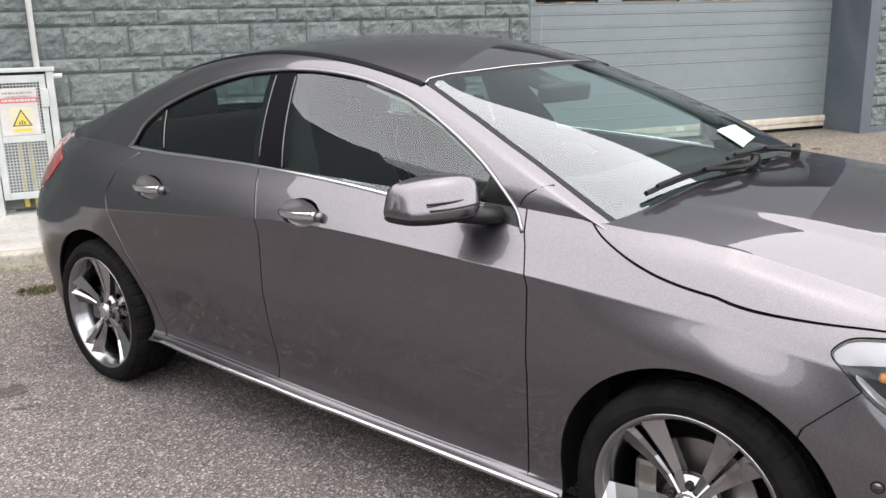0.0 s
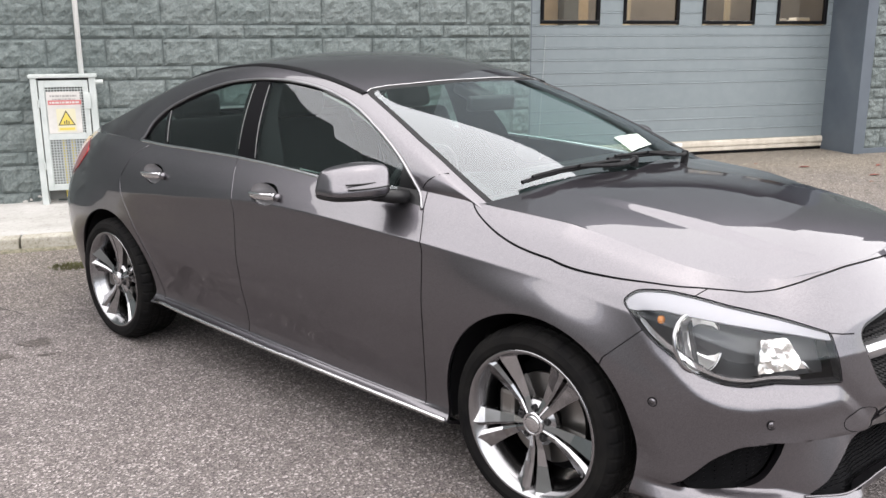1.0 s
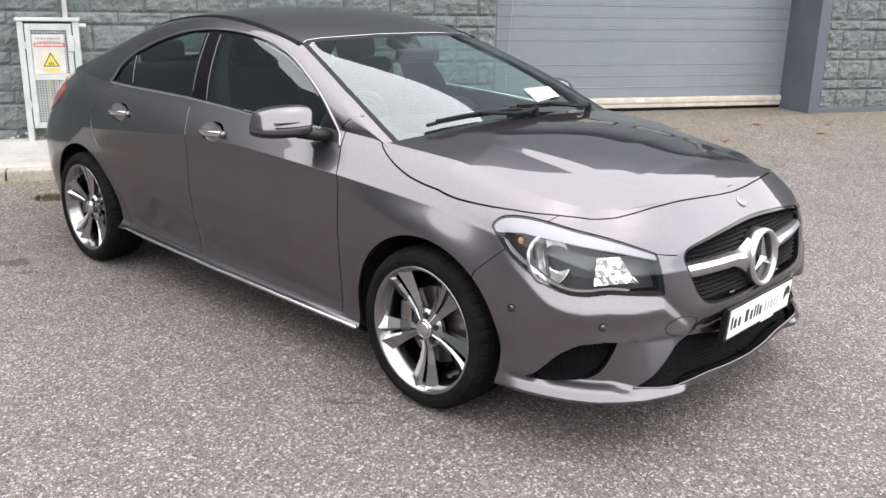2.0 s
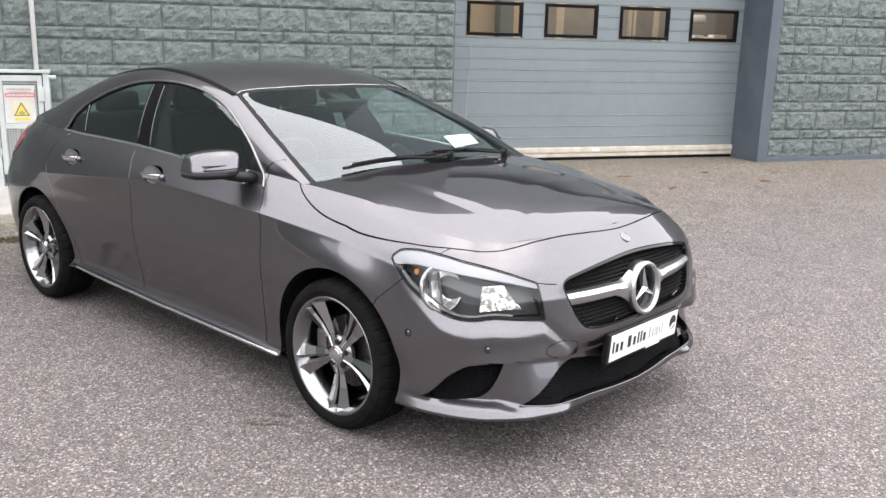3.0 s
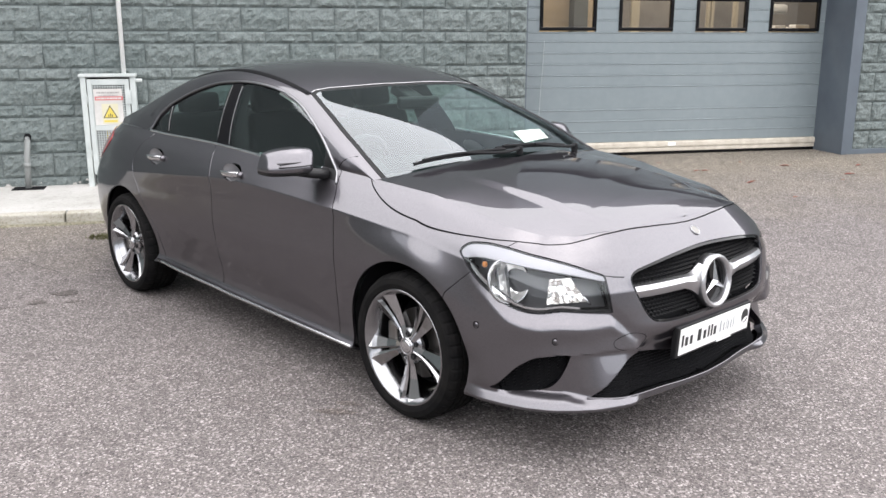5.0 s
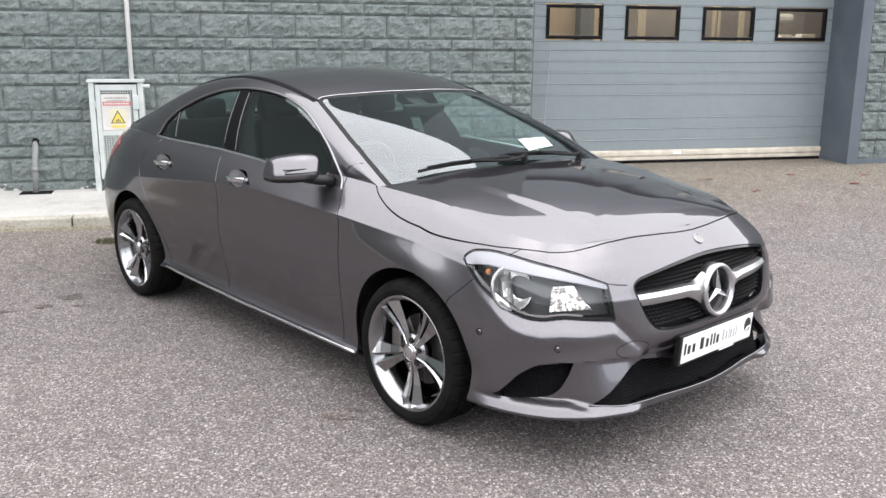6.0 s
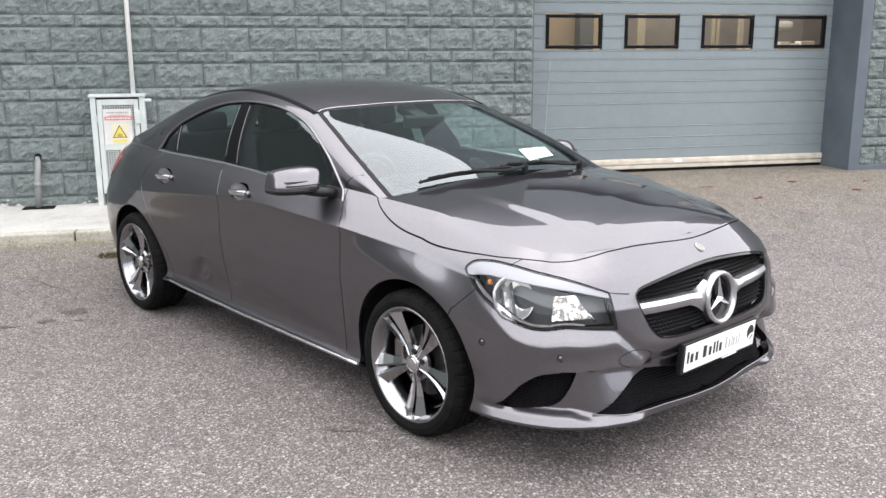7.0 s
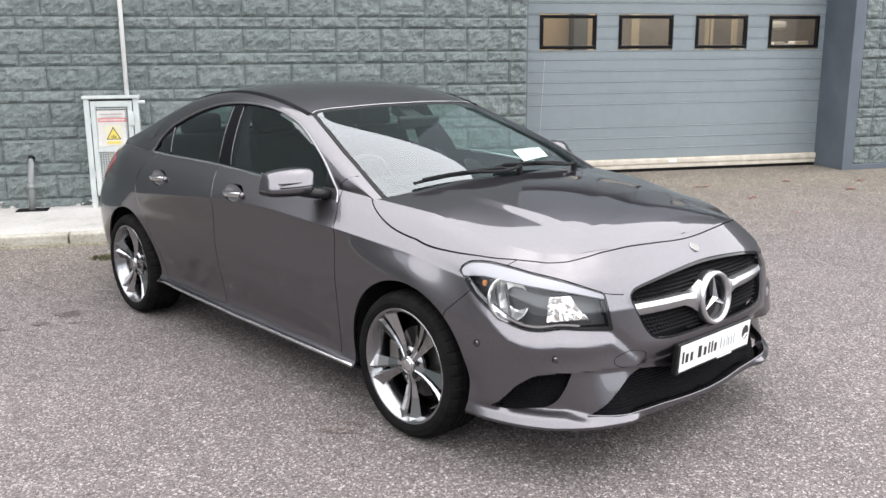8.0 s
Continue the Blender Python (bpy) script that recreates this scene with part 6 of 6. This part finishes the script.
def tuft(s, y, n, r, h):
    bm = bmesh.new()
    z = float(ground_z(s, y))
    for _ in range(n):
        a, d = rng.uniform(0, 6.28), r * math.sqrt(rng.random())
        p = Vector((s + d * math.cos(a) * 1.6, y + d * math.sin(a), z - 0.003))
        l = Vector((rng.uniform(-0.6, 0.6), rng.uniform(-0.6, 0.6), 1)).normalized() * h * rng.uniform(0.4, 1.1)
        side = Vector((math.cos(a + 1), math.sin(a + 1), 0)) * 0.003
        q = [bm.verts.new(v) for v in (p - side, p + side, p + l * 0.6 + side * 0.6, p + l + Vector((l.x, l.y, -abs(l.x))) * 0.4)]
        bm.faces.new(q)
    o = part("grass_tuft", bm, GRASS)
    o.matrix_world = YARD
    tagged(o, "small dry tuft of grass and moss on the asphalt", "grass", kind="stuff")


tuft(-2.40, 3.40, 240, 0.075, 0.045)
tuft(-2.25, 3.45, 120, 0.05, 0.04)
RED_LEAF = material("red_leaf", (0.34, 0.062, 0.04), 0.7)
base_from(RED_LEAF, ramp(RED_LEAF, noise_of(RED_LEAF, 60, 3), [(0.35, (0.15, 0.030, 0.024)), (0.65, (0.29, 0.066, 0.045))]))
for s, y, red in ((3.355, 4.529, 1), (3.617, 3.942, 1), (4.468, 4.611, 1), (4.889, 4.115, 1), (3.724, 3.357, 0), (3.164, 5.007, 0), (3.68, 3.99, 0), (4.1, 4.9, 0), (2.75, 4.75, 0), (5.3, 4.5, 1), (4.65, 3.9, 0), (3.45, 4.52, 1)):
    bm = bmesh.new()
    a, L = rng.uniform(-0.5, 0.5), rng.uniform(0.045, 0.065) * (1.0 if red else 0.55)
    z = float(ground_z(s, y))
    wide = 0.28 if red else 0.6
    pts = [(-1, 0, 0), (-0.5, wide * 0.8, 0.16), (0.2, wide, 0.20), (1, 0, 0.12), (0.2, -wide, 0.18), (-0.5, -wide * 0.8, 0.14)]
    mid = bm.verts.new((0, 0, 0.05 * L))
    vs = [bm.verts.new((x * L, y_ * L, h * L)) for x, y_, h in pts]
    for k in range(6):
        bm.faces.new((mid, vs[k], vs[(k + 1) % 6]))
    bm.transform(pose(s, y, z + 0.004, 0, 0, math.degrees(a)))
    o = part("fallen_leaf", bm, RED_LEAF if red else LEAF)
    o.matrix_world = YARD
    tagged(o, "narrow curled red leaf lying on the asphalt" if red else "small curled dry brown leaf lying on the asphalt", "leaf", group="fallen leaves")


def crack(points, width, seed):
    """A hairline crack in the asphalt: a thin dark ragged strip."""
    line = spline(points, 46)
    bm = bmesh.new()
    prev = None
    for k, (s, y) in enumerate(line):
        y = y + 0.012 * noise.noise((s * 16, seed, 0.0)) + 0.005 * noise.noise((s * 60, seed, 4.0))
        w = width * max(0.15, 0.6 + 1.1 * noise.noise((s * 22, seed, 9.0))) * min(1, k / 5, (45 - k) / 5 + 0.1)
        z = float(ground_z(s, y)) + 0.003
        row = [bm.verts.new((s - w * 0.4, y - w, z)), bm.verts.new((s + w * 0.4, y + w, z))]
        if prev:
            bm.faces.new((prev[0], prev[1], row[1], row[0]))
        prev = row
    o = part("asphalt_crack", bm, CRACK)
    o.matrix_world = YARD
    tagged(o, "thin dark hairline crack in the asphalt", "crack", group="asphalt cracks", kind="structure")


CRACK = material("crack_dirt", (0.045, 0.042, 0.038), 0.95)
crack([(-3.05, 2.98), (-2.87, 2.854), (-2.739, 2.704), (-2.613, 2.563), (-2.515, 2.438)], 0.006, 2.0)
crack([(3.55, 4.95), (3.75, 4.80), (3.92, 4.62), (4.05, 4.50)], 0.006, 5.0)

DAMP = ASPHALT.copy()
DAMP.name = "damp_asphalt"
b = DAMP.node_tree.nodes["Principled BSDF"]
b.inputs["Roughness"].default_value = 0.6
for l in list(DAMP.node_tree.links):
    if l.to_socket == b.inputs["Base Color"]:
        old = l.from_socket
base_from(DAMP, mix(DAMP, 1.0, old, (0.56, 0.54, 0.52), "MULTIPLY"))


SCUFF = DAMP.copy()
SCUFF.name = "scuffed_asphalt"
k = SCUFF.node_tree.nodes["Principled BSDF"]
k.inputs["Roughness"].default_value = 0.8
base_from(SCUFF, mix(SCUFF, 1.0, k.inputs["Base Color"].links[0].from_socket, (1.40, 1.38, 1.34), "MULTIPLY"))


def damp(s, y, rx, ry, seed, turn=0.0, mat=None):
    bm = bmesh.new()
    n = 40
    z = float(ground_z(s, y)) + 0.003
    mid = bm.verts.new((0, 0, 0))
    vs = []
    for k in range(n):
        a = 2 * math.pi * k / n
        r = 1 + 0.45 * noise.noise((math.cos(a) * 1.3 + seed, math.sin(a) * 1.3, seed)) + 0.15 * noise.noise((math.cos(a) * 5, math.sin(a) * 5, seed))
        vs.append(bm.verts.new((rx * r * math.cos(a), ry * r * math.sin(a), 0)))
    for k in range(n):
        bm.faces.new((mid, vs[k], vs[(k + 1) % n]))
    bm.transform(pose(s, y, z, 0, 0, turn))
    o = part("damp_patch", bm, mat or DAMP)
    o.matrix_world = YARD
    tagged(o, "small dark damp patch on the asphalt", "stain", group="damp patches", kind="structure")


damp(-2.61, 1.83, 0.055, 0.045, 1.3, 20)
damp(-2.465, 2.0, 0.085, 0.055, 4.1, 10)
damp(-2.86, 1.74, 0.13, 0.012, 6.7, 5)
damp(-2.40, 1.80, 0.05, 0.014, 8.7, 5)

damp(-1.06, -0.27, 0.085, 0.026, 2.2, -20, SCUFF)
damp(-0.99, -0.20, 0.055, 0.020, 5.2, -35, SCUFF)

# moss along the kerb foot and white paint splashes at the wall foot
MOSS = material("moss", (0.14, 0.13, 0.06), 0.95)
base_from(MOSS, ramp(MOSS, noise_of(MOSS, 40, 6), [(0.35, (0.10, 0.093, 0.062)), (0.65, (0.24, 0.222, 0.165))]))
bump(MOSS, noise_of(MOSS, 120, 4), 0.8, 0.008)
bm = bmesh.new()
prev = None
for k in range(260):
    s = -6.0 + k * 0.028
    reach = 0.030 + 0.05 * max(0, noise.noise((s * 2.1, 3.3, 0))) + 0.022 * noise.noise((s * 11, 1.7, 0))
    z = float(ground_z(s, 3.93))
    row = [bm.verts.new((s, 3.952, z + 0.016)), bm.verts.new((s, 3.952 - 0.4 * max(reach, 0.006), z + 0.010)), bm.verts.new((s, 3.952 - max(reach, 0.006), z - 0.001))]
    if prev:
        for j in range(2):
            bm.faces.new((prev[j], prev[j + 1], row[j + 1], row[j]))
    prev = row
o = part("moss_strip", bm, MOSS, smooth=True)
o.matrix_world = YARD
tagged(o, "yellow-green moss and grit along the kerb foot", "moss", kind="stuff")
bm = bmesh.new()
for k in range(110):
    s, z = rng.uniform(-4.6, 1.2), 0.166 + abs(rng.gauss(0, 0.022))
    r = rng.uniform(0.008, 0.03) * (1.2 if z < 0.185 else 0.5)
    c = bm.verts.new((s, WALL_Y - 0.016, z))
    ring = [bm.verts.new((s + r * 1.5 * rng.uniform(0.5, 1.2) * math.cos(a), WALL_Y - 0.012, z + r * rng.uniform(0.5, 1.2) * math.sin(a))) for a in [2 * math.pi * q / 9 for q in range(9)]]
    for q in range(9):
        bm.faces.new((c, ring[q], ring[(q + 1) % 9]))
o = part("paint_splashes", bm, PATH)
o.matrix_world = YARD
tagged(o, "white cement splashes along the wall foot", "splashes", kind="stuff")

# far side of the yard: unseen block added as a dark horizon for reflections
horizon_block = part("opposite_horizon_block", box_bm(-50, 40, -27, -22, -0.2, 4.8), DARK_BOX, None)
horizon_block.matrix_world = YARD
tagged(horizon_block, "unseen grey block added across the yard to darken reflections", "building", kind="structure")

# second unseen block, added to close off the low sky at the end
end_horizon_block = part("end_horizon_block", box_bm(-27, -21, -21.9, 5.1, -0.2, 8.0), DARK_BOX, None)
end_horizon_block.matrix_world = YARD
tagged(end_horizon_block, "unseen grey block added at the yard's end to darken reflections", "building", kind="structure")

# ---- blocks of the wall ----
def block_mesh(name, w, h, seed):
    """A split-face block: a chamfered box with a broken front."""
    nx, nz = 21, 11 if h > 0.15 else 6
    verts, faces = [], []
    for j in range(nz):
        for i in range(nx):
            u, v = i / (nx - 1), j / (nz - 1)
            rim_ = min(u, 1 - u) * w < 0.012 or min(v, 1 - v) * h < 0.012
            d = 0.0 if rim_ else -0.014 - 0.020 * noise.noise((u * w * 13 + seed * 9.1, v * h * 13, seed)) - 0.011 * noise.noise((u * w * 34, v * h * 34 + seed, seed * 3))
            x = u * w + (0 if rim_ else 0.006 * noise.noise((i * 2.3, j * 1.7, seed)))
            verts.append((x, d, v * h))
    for j in range(nz - 1):
        for i in range(nx - 1):
            k = j * nx + i
            faces.append((k, k + 1, k + nx + 1, k + nx))
    n = len(verts)
    ring = [i for i in range(nx)] + [j * nx + nx - 1 for j in range(1, nz)] + [(nz - 1) * nx + i for i in range(nx - 2, -1, -1)] + [j * nx for j in range(nz - 2, 0, -1)]
    for r in ring:
        x, d, z = verts[r]
        verts.append((x, 0.02, z))
    for k in range(len(ring)):
        a, b_ = ring[k], ring[(k + 1) % len(ring)]
        faces.append((b_, a, n + k, n + (k + 1) % len(ring)))
    me = bpy.data.meshes.new(name)
    me.from_pydata(verts, [], faces)
    me.materials.append(BLOCK)
    for p in me.polygons:
        p.use_smooth = False
    return me


TALL_H, LOW_H, MOD, Z2, S0 = 0.215, 0.1025, 0.45, 1.821, -3.016
shapes = {}


def block_at(wall, s, e, z, h, k):
    w = round(e - s, 3)
    key = (w, h, k % 6 if abs(w - 0.441) < 0.002 else 9)
    if key not in shapes:
        shapes[key] = block_mesh("block", w, h, 1.7 * len(shapes) + 0.3)
    o = new("block", shapes[key])
    o.parent = wall
    o.matrix_parent_inverse = wall.matrix_world.inverted()
    o.matrix_world = YARD @ pose(s, WALL_Y + 0.006, z)


def lay(wall, lo, hi, z_from, z_to):
    row = 0
    count = 0
    z = Z2 - 0.3375 * 5
    while z < z_to:
        for h, start, z0 in ((TALL_H, S0, z + 0.005 - 0.225), (LOW_H, S0 + 0.225, z + 0.005)):
            if z0 + h < z_from or z0 > z_to:
                continue
            s = start + MOD * math.floor((lo - start) / MOD)
            k = row * 5
            while s < hi:
                a, b_ = max(s + 0.0045, lo), min(s + MOD - 0.0045, hi)
                if b_ - a > 0.03:
                    block_at(wall, a, b_, z0, h, k + int(round(s * 7)))
                    count += 1
                s += MOD
                k += 1
            row += 1
        z += 0.3375
    return count


lay(wall_left, -4.6, OPEN_L - 0.014, 0.12, 2.5)
lay(wall_right, OPEN_R + 0.145, 7.6, 0.25, 2.5)
